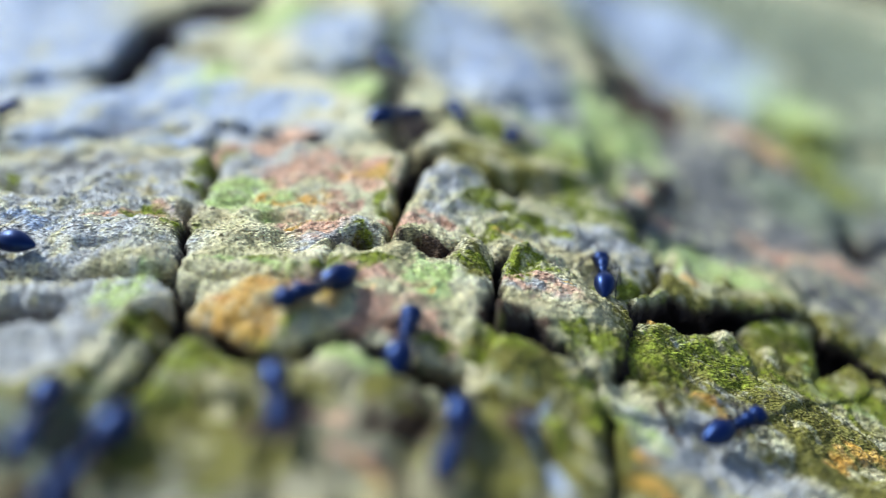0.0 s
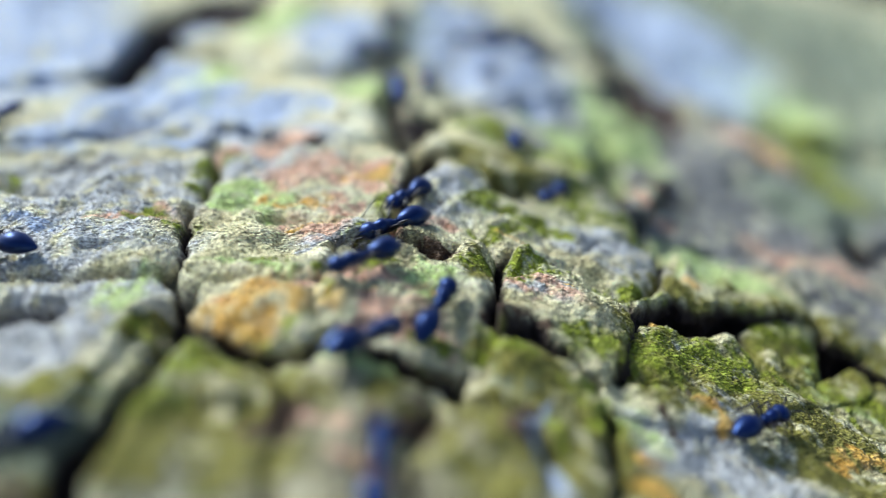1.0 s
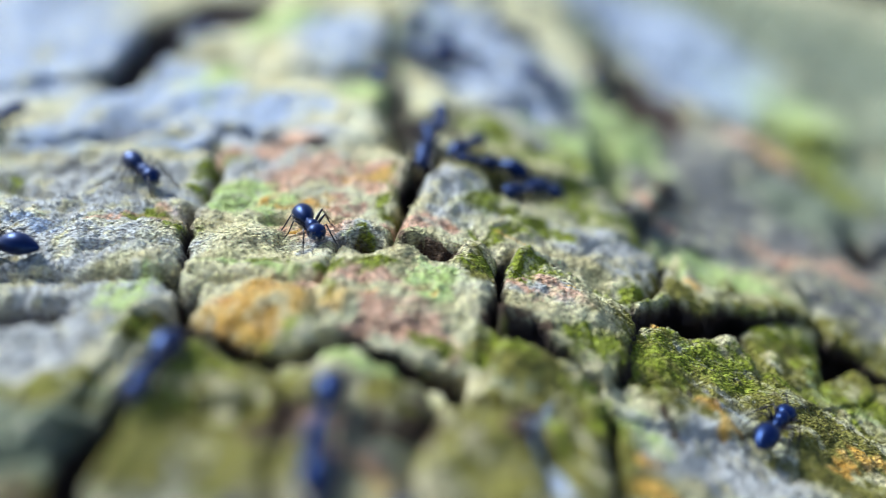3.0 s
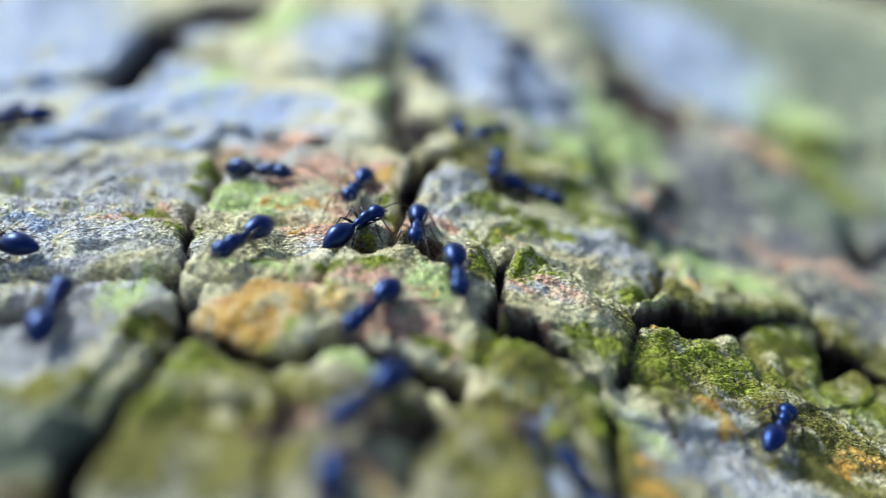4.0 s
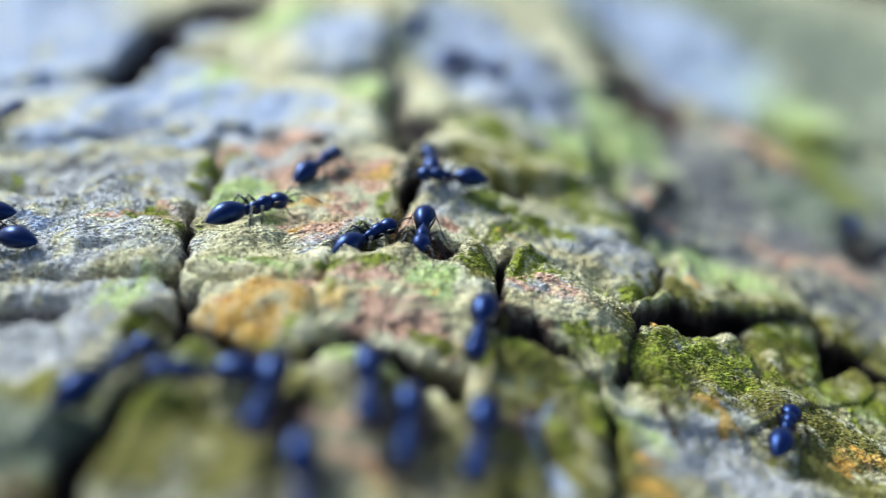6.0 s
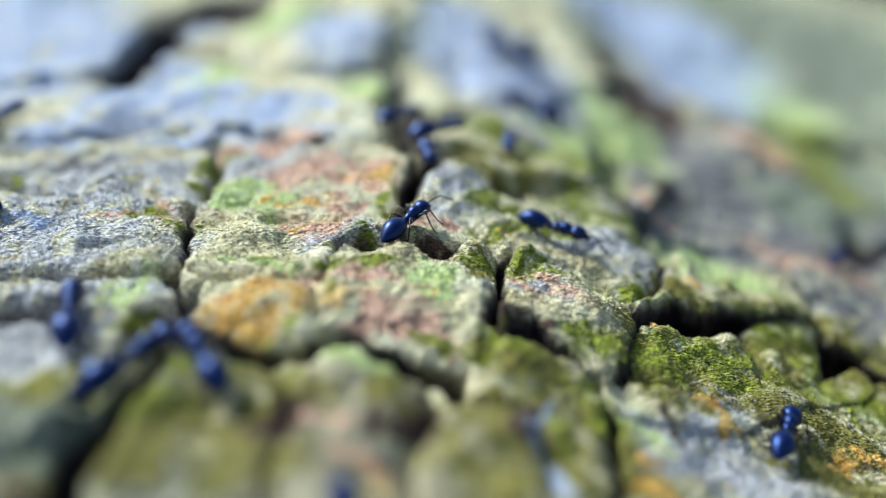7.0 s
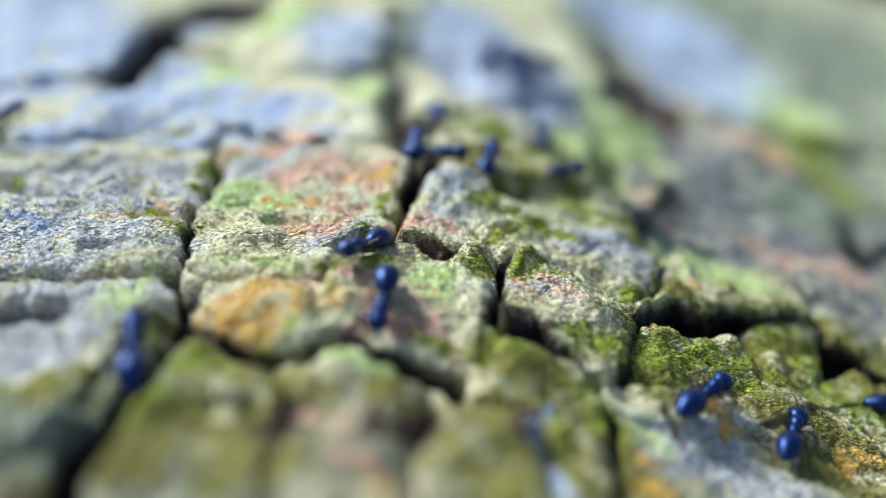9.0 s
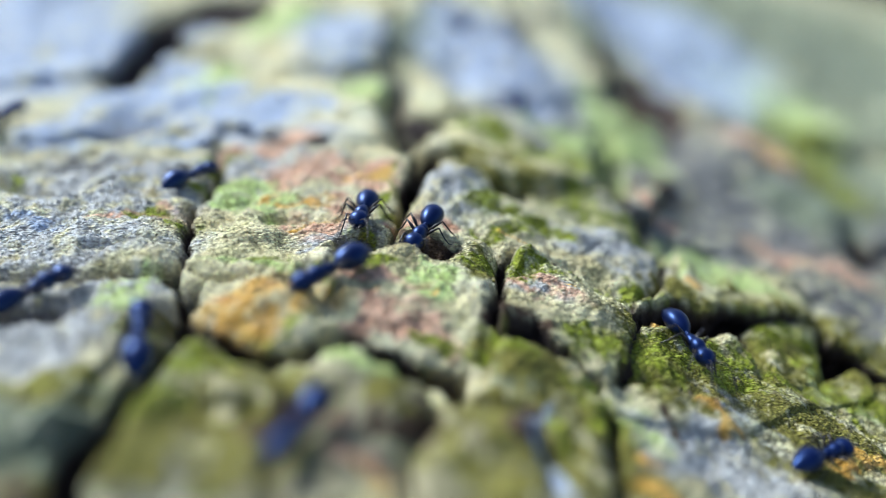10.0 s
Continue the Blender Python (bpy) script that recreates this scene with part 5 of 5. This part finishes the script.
        [(0, 0.4, 145.5, -90), (3.2, 0.2, 81.4, -89), (4, 0.8, 42.9, -89), (4.3, 0.9, 34.7, -90), (4.4, 0.9, 33.2, -95), (4.5, 0.6, 30.8, -112), (4.6, -0.4, 29.9, -140), (4.7, -1.2, 29.3, -127), (4.8, -3.1, 26.4, -120), (4.9, -4.2, 24.3, -112), (5, -5.0, 21.9, -93), (5.1, -4.4, 19.4, -74), (5.2, -3.9, 18.0, -61), (5.5, -3.7, 18.1, -106), (5.6, -4.0, 17.3, -100), (5.7, -3.9, 17.0, -83), (6, -3.6, 14.1, -83), (6.3, -3.1, 10.4, -83), (10, -3.1, 10.4, -83)],
        [(0, -7.4, 140.3, -86), (3.5, -3.3, 80.8, -85), (4.3, -0.6, 47.3, -87), (4.6, -0.2, 39.6, -88), (4.7, -0.2, 39.1, -90), (4.8, -0.2, 36.2, -91), (4.9, -0.3, 32.9, -95), (5, -0.8, 29.3, -100), (5.1, -1.0, 28.9, -103), (5.2, -1.6, 25.7, -98), (5.3, -1.7, 24.5, -95), (5.4, -1.8, 23.2, -80), (5.5, -1.4, 23.0, -44), (5.6, -0.8, 22.2, -64), (5.7, -1.0, 22.1, -91), (6, -1.1, 16.9, -91), (6.3, -1.1, 13.9, -90), (6.5, -1.1, 10.5, -89), (10, -1.1, 10.5, -89)],
        [(0, 22.3, 150.0, -104), (3.4, 10.5, 101.3, -98), (4.2, 2.9, 44.5, -95), (4.6, 2.3, 37.9, -67), (4.7, 3.2, 35.7, -67), (4.8, 4.6, 32.5, -57), (4.9, 5.3, 32.5, 19), (5, 7.0, 33.3, -0), (5.1, 7.5, 32.5, -80), (5.2, 7.0, 30.1, -112), (5.3, 5.9, 28.4, -123), (5.4, 4.2, 25.8, -123), (5.5, 3.3, 24.4, -134), (5.6, 2.1, 23.5, -119), (5.7, 1.9, 22.0, -99), (6, 1.0, 16.8, -99), (6.3, 0.6, 13.4, -96), (6.5, 0.4, 10.7, -94), (10, 0.4, 10.7, -94)],
        [(0, -11.2, 140.1, -90), (4, -11.5, 92.0, -86), (4.4, -9.5, 63.9, -81), (4.6, -7.8, 52.9, -82), (4.7, -6.8, 44.7, -83), (4.8, -5.9, 37.6, -79), (4.9, -5.1, 35.6, -69), (5, -3.4, 31.2, -76), (5.1, -3.5, 29.3, -104), (5.2, -4.3, 27.5, -105), (5.3, -4.5, 25.6, -93), (5.4, -4.5, 23.3, -90), (5.5, -4.5, 22.0, -95), (5.7, -4.7, 21.0, -97), (6, -5.1, 17.4, -92), (6.3, -5.0, 14.0, -85), (6.6, -4.4, 10.3, -82), (10, -4.4, 10.3, -82)],
        [(0, -22.9, 140.1, -83), (4, -17.0, 93.7, -83), (4.5, -13.8, 66.0, -83), (4.7, -12.9, 58.6, -84), (4.8, -12.5, 52.2, -84), (4.9, -11.8, 48.8, -80), (5, -11.1, 44.7, -91), (5.1, -12.0, 43.8, -137), (5.2, -14.4, 41.7, -114), (5.3, -14.7, 37.6, -108), (5.4, -16.8, 34.1, -117), (5.5, -17.2, 32.6, -99), (5.6, -17.3, 30.4, -99), (5.7, -17.6, 30.2, -164), (6, -20.0, 29.5, -178), (6.3, -23.8, 29.9, -186), (10, -23.8, 29.9, -186)],
        [(0, 31.9, 150.0, -109), (4, 12.3, 91.8, -99), (4.7, 5.3, 46.8, -100), (5, 3.4, 35.7, -98), (5.2, 3.4, 34.1, -83), (5.3, 3.6, 33.6, -83), (5.4, 3.8, 31.4, -92), (5.5, 3.5, 29.8, -111), (5.6, 2.7, 28.6, -123), (5.7, 2.4, 28.2, -103), (6, 1.3, 22.4, -100), (6.3, 0.4, 17.2, -98), (6.6, 0.1, 13.3, -93), (6.7, -0.0, 10.6, -91), (10, -0.0, 10.6, -91)],
        [(0, -1.6, 142.8, -90), (4.2, -1.3, 69.7, -89), (4.8, -0.6, 40.3, -94), (5.1, -0.8, 37.3, -94), (5.2, -1.0, 34.5, -95), (5.3, -1.3, 32.1, -104), (5.4, -2.5, 28.2, -105), (5.5, -3.1, 25.4, -96), (5.6, -3.1, 23.2, -86), (5.7, -2.9, 22.7, -82), (6, -2.3, 18.1, -85), (6.3, -2.1, 14.2, -87), (6.6, -1.9, 10.5, -87), (10, -1.9, 10.5, -87)],
        [(0, -24.1, 30.5, -5), (4.7, -24.1, 30.5, -5), (5, -19.1, 30.1, -6), (5.1, -17.9, 29.8, -5), (5.2, -15.0, 29.7, -2), (5.3, -14.0, 29.7, 3), (5.4, -12.8, 29.8, 11), (5.5, -12.2, 30.1, 31), (5.6, -11.2, 30.8, 25), (5.7, -10.9, 30.7, -5), (6, -8.4, 30.4, 36), (6.4, -4.7, 33.1, 60), (6.8, -0.5, 40.4, 76), (7.2, 0.1, 43.0, -4), (7.3, 0.9, 40.7, -77), (7.4, 0.9, 39.5, -95), (7.5, 0.7, 39.1, -61), (7.6, 1.6, 37.5, -59), (7.7, 3.9, 33.8, -53), (7.8, 5.4, 32.4, -16), (7.9, 8.0, 32.6, 13), (8, 11.1, 33.8, 6), (8.1, 13.9, 33.2, 0), (8.2, 16.0, 33.8, 12), (8.3, 21.3, 34.8, 6), (8.4, 23.4, 34.5, 3), (8.6, 28.2, 35.2, 14), (8.8, 33.2, 36.9, 19), (10, 33.2, 36.9, 19)],
        [(0, -21.0, 25.5, -58), (4.8, -20.5, 24.7, 10), (5, -18.1, 25.1, 7), (5.1, -15.9, 25.2, 12), (5.2, -13.1, 26.2, 24), (5.3, -11.0, 27.5, 19), (5.4, -7.7, 28.0, 12), (5.5, -6.7, 28.4, 38), (5.6, -4.7, 30.3, 42), (5.7, -2.7, 32.0, 68), (6.1, -0.2, 38.4, 108), (6.5, -0.6, 39.8, 188), (6.8, -1.0, 39.5, 258), (6.9, -0.9, 38.7, 277), (7, -0.8, 37.8, 276), (7.1, -0.7, 37.4, 267), (7.2, -0.9, 36.0, 266), (7.3, -0.9, 34.1, 267), (7.4, -1.0, 32.0, 268), (7.5, -1.1, 30.6, 266), (7.7, -1.3, 30.3, 258), (8, -1.8, 30.7, 248), (8.3, -1.8, 30.4, 258), (8.5, -1.7, 29.8, 268), (8.6, -1.6, 29.1, 272), (8.7, -1.6, 26.0, 267), (8.8, -1.8, 24.7, 254), (8.9, -2.3, 23.6, 265), (9.2, -2.0, 22.9, 268), (9.3, -2.3, 22.4, 244), (9.4, -2.7, 21.6, 248), (9.5, -3.8, 18.6, 239), (9.6, -5.3, 17.1, 243), (9.7, -5.8, 14.7, 265), (9.9, -5.8, 12.0, 274), (10, -5.6, 10.9, 280)],
        [(0, -17.4, 19.7, 46), (4.9, -17.4, 19.7, 46), (5, -16.2, 21.0, 25), (5.1, -14.4, 21.1, 16), (5.2, -13.3, 21.8, 30), (5.3, -12.0, 22.5, 54), (5.4, -10.5, 25.5, 59), (5.5, -9.9, 26.1, 30), (5.6, -7.4, 27.3, 17), (5.7, -5.6, 27.4, 29), (6.1, -2.3, 29.2, 52), (6.5, 1.8, 34.5, 74), (6.8, 3.0, 38.9, 73), (6.9, 3.6, 40.4, 80), (7, 3.9, 43.6, 81), (7.3, 6.2, 56.4, 87), (7.8, 7.4, 81.7, 85), (8.4, 14.0, 150.0, 85), (10, 14.0, 150.0, 85)],
        [(0, -10.6, 10.3, 0), (4, -9.4, 10.3, 80), (4.5, -10.8, 14.3, 91), (4.7, -10.8, 15.2, 82), (4.8, -10.6, 15.5, 72), (4.9, -10.6, 15.8, 27), (5, -10.1, 16.1, 44), (5.2, -10.0, 16.4, 108), (5.4, -10.2, 16.9, 94), (5.5, -10.1, 17.8, 92), (5.7, -10.2, 18.3, 79), (6.3, -10.1, 19.2, 36), (6.8, -9.7, 19.4, 41), (8, -9.6, 19.6, 101), (9, -9.8, 19.9, 106), (10, -9.9, 20.5, 106)],
        [(0, 7.4, 150.0, -93), (4.6, 3.5, 74.7, -94), (5.1, 1.1, 41.2, -96), (5.4, 0.8, 38.5, -112), (5.6, -0.6, 37.1, -126), (5.7, -0.5, 36.6, -92), (6, -0.9, 29.0, -92), (6.3, -1.1, 21.2, -91), (6.6, -1.1, 14.6, -90), (6.75, -1.1, 10.5, -89), (10, -1.1, 10.5, -89)],
        [(0, -1.9, 10.5, 95), (6.3, -1.9, 10.5, 95), (6.6, -2.3, 15.3, 94), (6.7, -2.6, 19.8, 94), (6.8, -2.9, 24.3, 88), (6.9, -2.3, 28.6, 76), (7, -1.5, 29.6, 58), (7.1, -1.0, 30.6, 55), (7.2, 1.5, 33.9, 59), (7.3, 3.1, 37.4, 69), (7.4, 3.0, 37.6, 94), (7.5, 2.9, 39.0, 90), (7.6, 2.9, 43.5, 86), (7.7, 3.6, 48.4, 84), (7.9, 4.1, 54.8, 82), (8.3, 6.9, 75.7, 80), (9, 20.1, 150.0, 80), (10, 20.1, 150.0, 80)],
        [(0, -8.4, 10.3, 106), (6.2, -8.4, 10.3, 106), (6.6, -10.1, 16.3, 114), (6.8, -11.9, 20.2, 116), (6.9, -12.3, 20.9, 115), (7, -12.6, 21.8, 108), (7.1, -12.9, 22.8, 98), (7.2, -13.2, 26.2, 84), (7.3, -12.4, 27.4, 59), (7.4, -11.3, 29.4, 55), (7.5, -9.4, 31.7, 51), (7.6, -9.2, 32.0, 29), (7.7, -7.8, 32.8, 32), (7.8, -6.3, 33.8, 40), (7.9, -4.4, 35.6, 45), (8, -3.6, 36.5, 36), (8.1, -2.7, 36.9, 14), (8.3, -2.2, 36.8, 28), (8.6, -2.2, 37.1, 58), (8.8, -1.9, 37.3, 15), (8.9, -1.4, 37.5, 22), (9, -0.4, 38.0, -6), (9.1, 1.8, 37.1, -39), (9.2, 3.0, 35.2, -58), (9.3, 5.0, 32.0, -59), (9.4, 6.2, 30.1, -49), (9.5, 7.4, 29.2, -28), (9.6, 7.9, 29.2, -22), (9.7, 8.6, 28.7, -42), (9.8, 9.1, 28.1, -42), (9.9, 9.8, 27.7, -57), (10, 10.1, 26.5, -73)],
        [(0, 97.5, 150.0, 0), (4, 101.4, 150.0, -80), (4.5, 46.4, 109.4, -109), (4.8, 31.6, 65.6, -108), (5.1, 28.8, 54.6, -103), (5.2, 28.7, 52.9, -76), (5.4, 29.3, 52.5, -30), (5.7, 30.6, 51.8, -91), (6.3, 30.6, 51.3, -125), (6.8, 29.4, 49.6, -112), (6.9, 28.3, 46.9, -122), (7, 24.8, 42.3, -130), (7.2, 23.0, 40.6, -132), (7.3, 22.5, 39.7, -123), (7.4, 20.9, 37.3, -120), (7.5, 20.3, 36.0, -106), (7.7, 20.3, 35.1, -110), (7.8, 19.6, 34.0, -120), (7.9, 19.1, 33.0, -117), (8, 18.1, 31.1, -120), (8.2, 17.2, 29.8, -40), (8.4, 17.9, 30.3, 24), (8.5, 18.8, 30.5, 9), (8.6, 19.6, 30.5, 1), (8.7, 20.2, 30.5, -44), (8.8, 20.6, 29.6, -77), (8.9, 20.6, 28.6, -29), (9.1, 23.8, 27.8, -4), (9.3, 27.0, 28.2, 6), (10, 27.0, 28.2, 6)],
        [(0, -2.4, 10.4, 93), (6.8, -2.4, 10.4, 93), (7.1, -2.6, 14.2, 92), (7.2, -2.6, 16.0, 89), (7.3, -2.6, 18.5, 89), (7.4, -2.5, 20.3, 90), (7.5, -2.6, 22.0, 79), (7.6, -2.0, 23.2, 71), (7.7, -1.2, 25.9, 72), (7.8, -0.8, 26.7, 67), (7.9, -0.3, 28.1, 69), (8, 0.1, 29.3, 66), (8.1, 1.5, 32.0, 72), (8.2, 1.8, 34.4, 71), (8.3, 2.6, 35.2, 59), (8.4, 3.5, 37.1, 60), (8.5, 4.0, 37.7, 140), (8.6, 3.5, 38.0, 155), (8.7, 2.6, 38.4, 147), (8.8, 2.0, 39.0, 96), (9, 2.4, 39.5, 81), (9.2, 2.9, 44.5, 84), (9.5, 4.7, 60.2, 86), (10, 6.4, 85.5, 86)],
        [(0, -4.6, 10.3, 97), (7.2, -4.4, 10.3, 97), (7.4, -4.9, 13.7, 96), (7.5, -4.9, 14.9, 84), (7.6, -4.6, 16.4, 82), (7.7, -4.3, 19.0, 80), (7.8, -4.0, 19.9, 77), (7.9, -3.4, 22.9, 69), (8, -2.4, 24.0, 64), (8.1, -1.4, 26.8, 71), (8.2, -1.1, 27.7, 61), (8.3, 0.0, 29.5, 60), (8.4, 0.7, 30.9, 69), (8.5, 1.1, 32.1, 73), (8.6, 1.8, 34.3, 77), (8.7, 2.5, 38.4, 70), (8.8, 4.0, 40.5, 64), (8.9, 5.5, 44.7, 72), (9, 6.3, 47.6, 86), (9.2, 6.4, 56.7, 85), (9.6, 7.7, 72.6, 88), (10, 8.7, 97.0, 88)],
        [(0, 10.4, 150.0, -94), (7, 4.7, 76.7, -93), (7.6, 2.9, 47.8, -95), (8, 2.3, 40.2, -114), (8.1, 1.9, 39.4, -120), (8.3, 1.3, 38.4, -135), (8.4, 0.6, 38.1, -118), (8.5, 0.1, 36.1, -111), (8.6, -0.5, 35.2, -110), (8.7, -1.4, 32.3, -107), (8.8, -1.9, 30.7, -107), (8.9, -2.5, 28.7, -106), (9, -3.1, 26.5, -119), (9.1, -4.5, 25.0, -126), (9.2, -5.3, 23.6, -105), (9.3, -5.6, 20.9, -90), (9.4, -5.3, 18.4, -83), (9.5, -4.8, 14.7, -82), (9.7, -4.5, 12.1, -82), (9.9, -4.2, 10.4, -82), (10, -4.2, 10.4, -82)],
        [(0, 3.8, 11.3, 80), (8.2, 3.8, 11.3, 80), (8.4, 4.4, 15.0, 79), (8.5, 4.8, 16.5, 72), (8.6, 5.3, 17.7, 65), (8.7, 6.5, 20.2, 58), (8.8, 7.5, 21.2, 43), (8.9, 8.5, 22.0, 40), (9, 9.9, 23.2, 42), (9.2, 10.9, 24.2, 45), (9.3, 11.5, 24.8, 42), (9.4, 12.3, 25.4, 38), (9.5, 14.5, 27.1, 32), (9.6, 15.7, 27.6, 10), (9.7, 18.3, 27.8, 1), (9.8, 19.9, 27.6, -0), (9.9, 22.5, 27.8, 3), (10, 24.4, 27.9, 4)],
        [(0, 17.9, 150.0, -100), (7.4, 8.7, 97.0, -97), (8.2, 3.2, 49.2, -104), (8.6, 1.5, 42.6, -147), (8.7, 1.1, 42.3, -172), (8.8, 0.1, 42.4, -161), (8.9, -1.4, 41.4, -127), (9, -1.5, 40.2, -91), (9.1, -1.5, 39.0, -86), (9.2, -1.3, 37.7, -76), (9.3, -0.6, 35.5, -77), (9.4, -0.1, 32.3, -86), (9.5, -0.1, 29.3, -100), (9.6, -0.7, 28.6, -113), (9.7, -1.9, 25.2, -107), (9.8, -2.3, 23.2, -100), (9.9, -3.0, 19.1, -103), (10, -4.0, 16.2, -109)],
        [(0, 0.4, 145.5, -91), (8.2, -1.0, 88.1, -89), (8.8, -0.6, 49.7, -87), (9.2, -0.2, 42.4, -88), (9.3, -0.1, 40.6, -78), (9.4, 0.4, 39.3, -79), (9.5, 0.8, 35.8, -89), (9.6, 0.6, 32.2, -100), (9.7, -0.3, 29.3, -112), (9.8, -0.9, 28.5, -128), (9.9, -2.8, 26.0, -129), (10, -4.2, 24.5, -131)],
        [(0, -5.4, 140.6, -88), (8.6, -3.3, 80.8, -87), (9.3, -1.6, 47.1, -85), (9.5, -1.3, 43.5, -87), (9.6, -1.2, 40.4, -84), (9.7, -0.7, 37.7, -84), (9.8, -0.6, 34.0, -91), (9.9, -0.7, 29.8, -94), (10, -0.9, 29.2, -108)],
        [(0, -18.2, 21.0, 122), (9.3, -18.6, 21.7, 60), (9.6, -16.9, 24.7, 62), (9.7, -16.2, 26.2, 58), (9.8, -15.1, 27.5, 66), (9.9, -13.5, 32.2, 67), (10, -12.3, 34.4, 61)],
        [(0, -9.3, 140.1, -85), (8.8, -4.4, 80.5, -88), (9.5, -3.3, 52.0, -90), (9.6, -3.3, 47.9, -91), (9.7, -3.4, 43.4, -92), (9.8, -3.5, 40.2, -89), (9.9, -3.3, 33.5, -90), (10, -3.5, 30.3, -94)],
        [(0, -18.2, 21.0, 122), (9.7, -18.6, 21.7, 42), (9.9, -15.5, 22.6, 26), (10, -14.8, 23.5, 52)],
        [(0, -4.1, 56.6, 112), (1, -5.1, 59.1, 32), (1.9, -3.3, 59.1, 7), (2.4, -2.0, 59.3, -73), (4.4, -1.6, 57.8, -66), (5, -1.4, 57.8, 14), (6, -2.3, 69.2, 94), (7, -7.4, 140.3, 94), (10, -7.4, 140.3, 94)],
        [(0, -2.6, 44.0, 46), (0.5, -1.5, 45.1, -25), (0.7, -0.8, 44.8, 55), (1, -2.9, 50.7, 96), (1.6, -3.7, 58.0, 16), (2.2, -1.9, 54.5, 82), (2.7, -1.2, 59.7, 162), (3.8, -1.5, 57.1, 242), (5, -0.7, 55.0, 307), (5.4, 0.6, 53.4, 387), (6.4, 0.7, 66.7, 450), (7.2, 0.4, 145.5, 450), (10, 0.4, 145.5, 450)],
        [(0, 10.6, 69.3, 100), (1, 8.6, 81.4, 180), (1.8, 5.6, 73.4, 260), (2.6, 6.8, 54.1, 262), (2.9, 4.7, 39.3, 342), (3.8, 6.0, 39.2, 262), (4, 4.6, 38.1, 342), (4.2, 6.0, 43.6, 422), (4.6, 6.8, 63.3, 453), (5.2, 5.4, 89.7, 448), (6, 7.4, 150.0, 448), (10, 7.4, 150.0, 448)],
        [(0, 11.5, 96.4, -100), (0.7, 6.3, 68.0, -180), (1.3, 4.4, 71.4, -100), (2, 6.8, 63.3, -96), (2.7, 5.5, 49.4, -16), (3.3, 9.9, 72.1, -96), (3.9, 7.5, 70.1, -101), (4.5, 4.2, 52.5, -97), (5, 3.5, 47.2, -177), (5.5, 1.9, 56.9, -257), (6.8, 5.0, 64.9, -177), (7.4, 6.0, 59.4, -257), (8, 9.1, 75.1, -337), (8.6, 10.2, 74.8, -417), (9.3, 5.1, 54.0, -337), (9.7, 9.0, 79.7, -281), (10, 11.9, 94.0, -281)],
        [(0, 11.4, 84.2, -97), (1, 9.9, 72.1, -17), (2, 12.5, 74.3, -97), (3, 6.9, 75.7, -38), (4.1, 12.0, 71.6, -118), (4.8, 10.6, 69.3, -122), (6, 9.3, 67.2, -100), (6.8, 6.7, 52.8, -180), (7.4, 5.3, 56.3, -260), (8, 6.1, 65.8, -180), (8.7, 4.4, 55.1, -260), (9.4, 6.7, 66.7, -271), (10, 6.9, 75.7, -271)],
        [(0, 6.5, 77.3, -106), (1, 3.1, 65.3, -186), (2, 6.0, 79.0, -107), (3, 1.1, 63.1, -27), (4, 5.5, 64.9, -107), (4.7, -0.7, 58.2, -27), (6, 1.1, 59.4, 53), (7, 7.7, 72.6, 69), (8, 11.0, 80.9, -11), (9, 3.9, 62.6, 69), (10, 1.3, 71.7, 106)],
    ]
    first = ant()
    bodies = [first] + [copy_thing(first, Matrix.Identity(4)) for _ in trails[1:]]
    for k, (body, trail) in enumerate(zip(bodies, trails)):
        far = min(max((min(p[2] for p in trail) - 32) / 14, 0), 1)
        body.scale = [(0.86 + 0.12 * ((k * 0.618) % 1)) * (1 + 0.28 * far)] * 3
        crawl(body, trail)


motions()
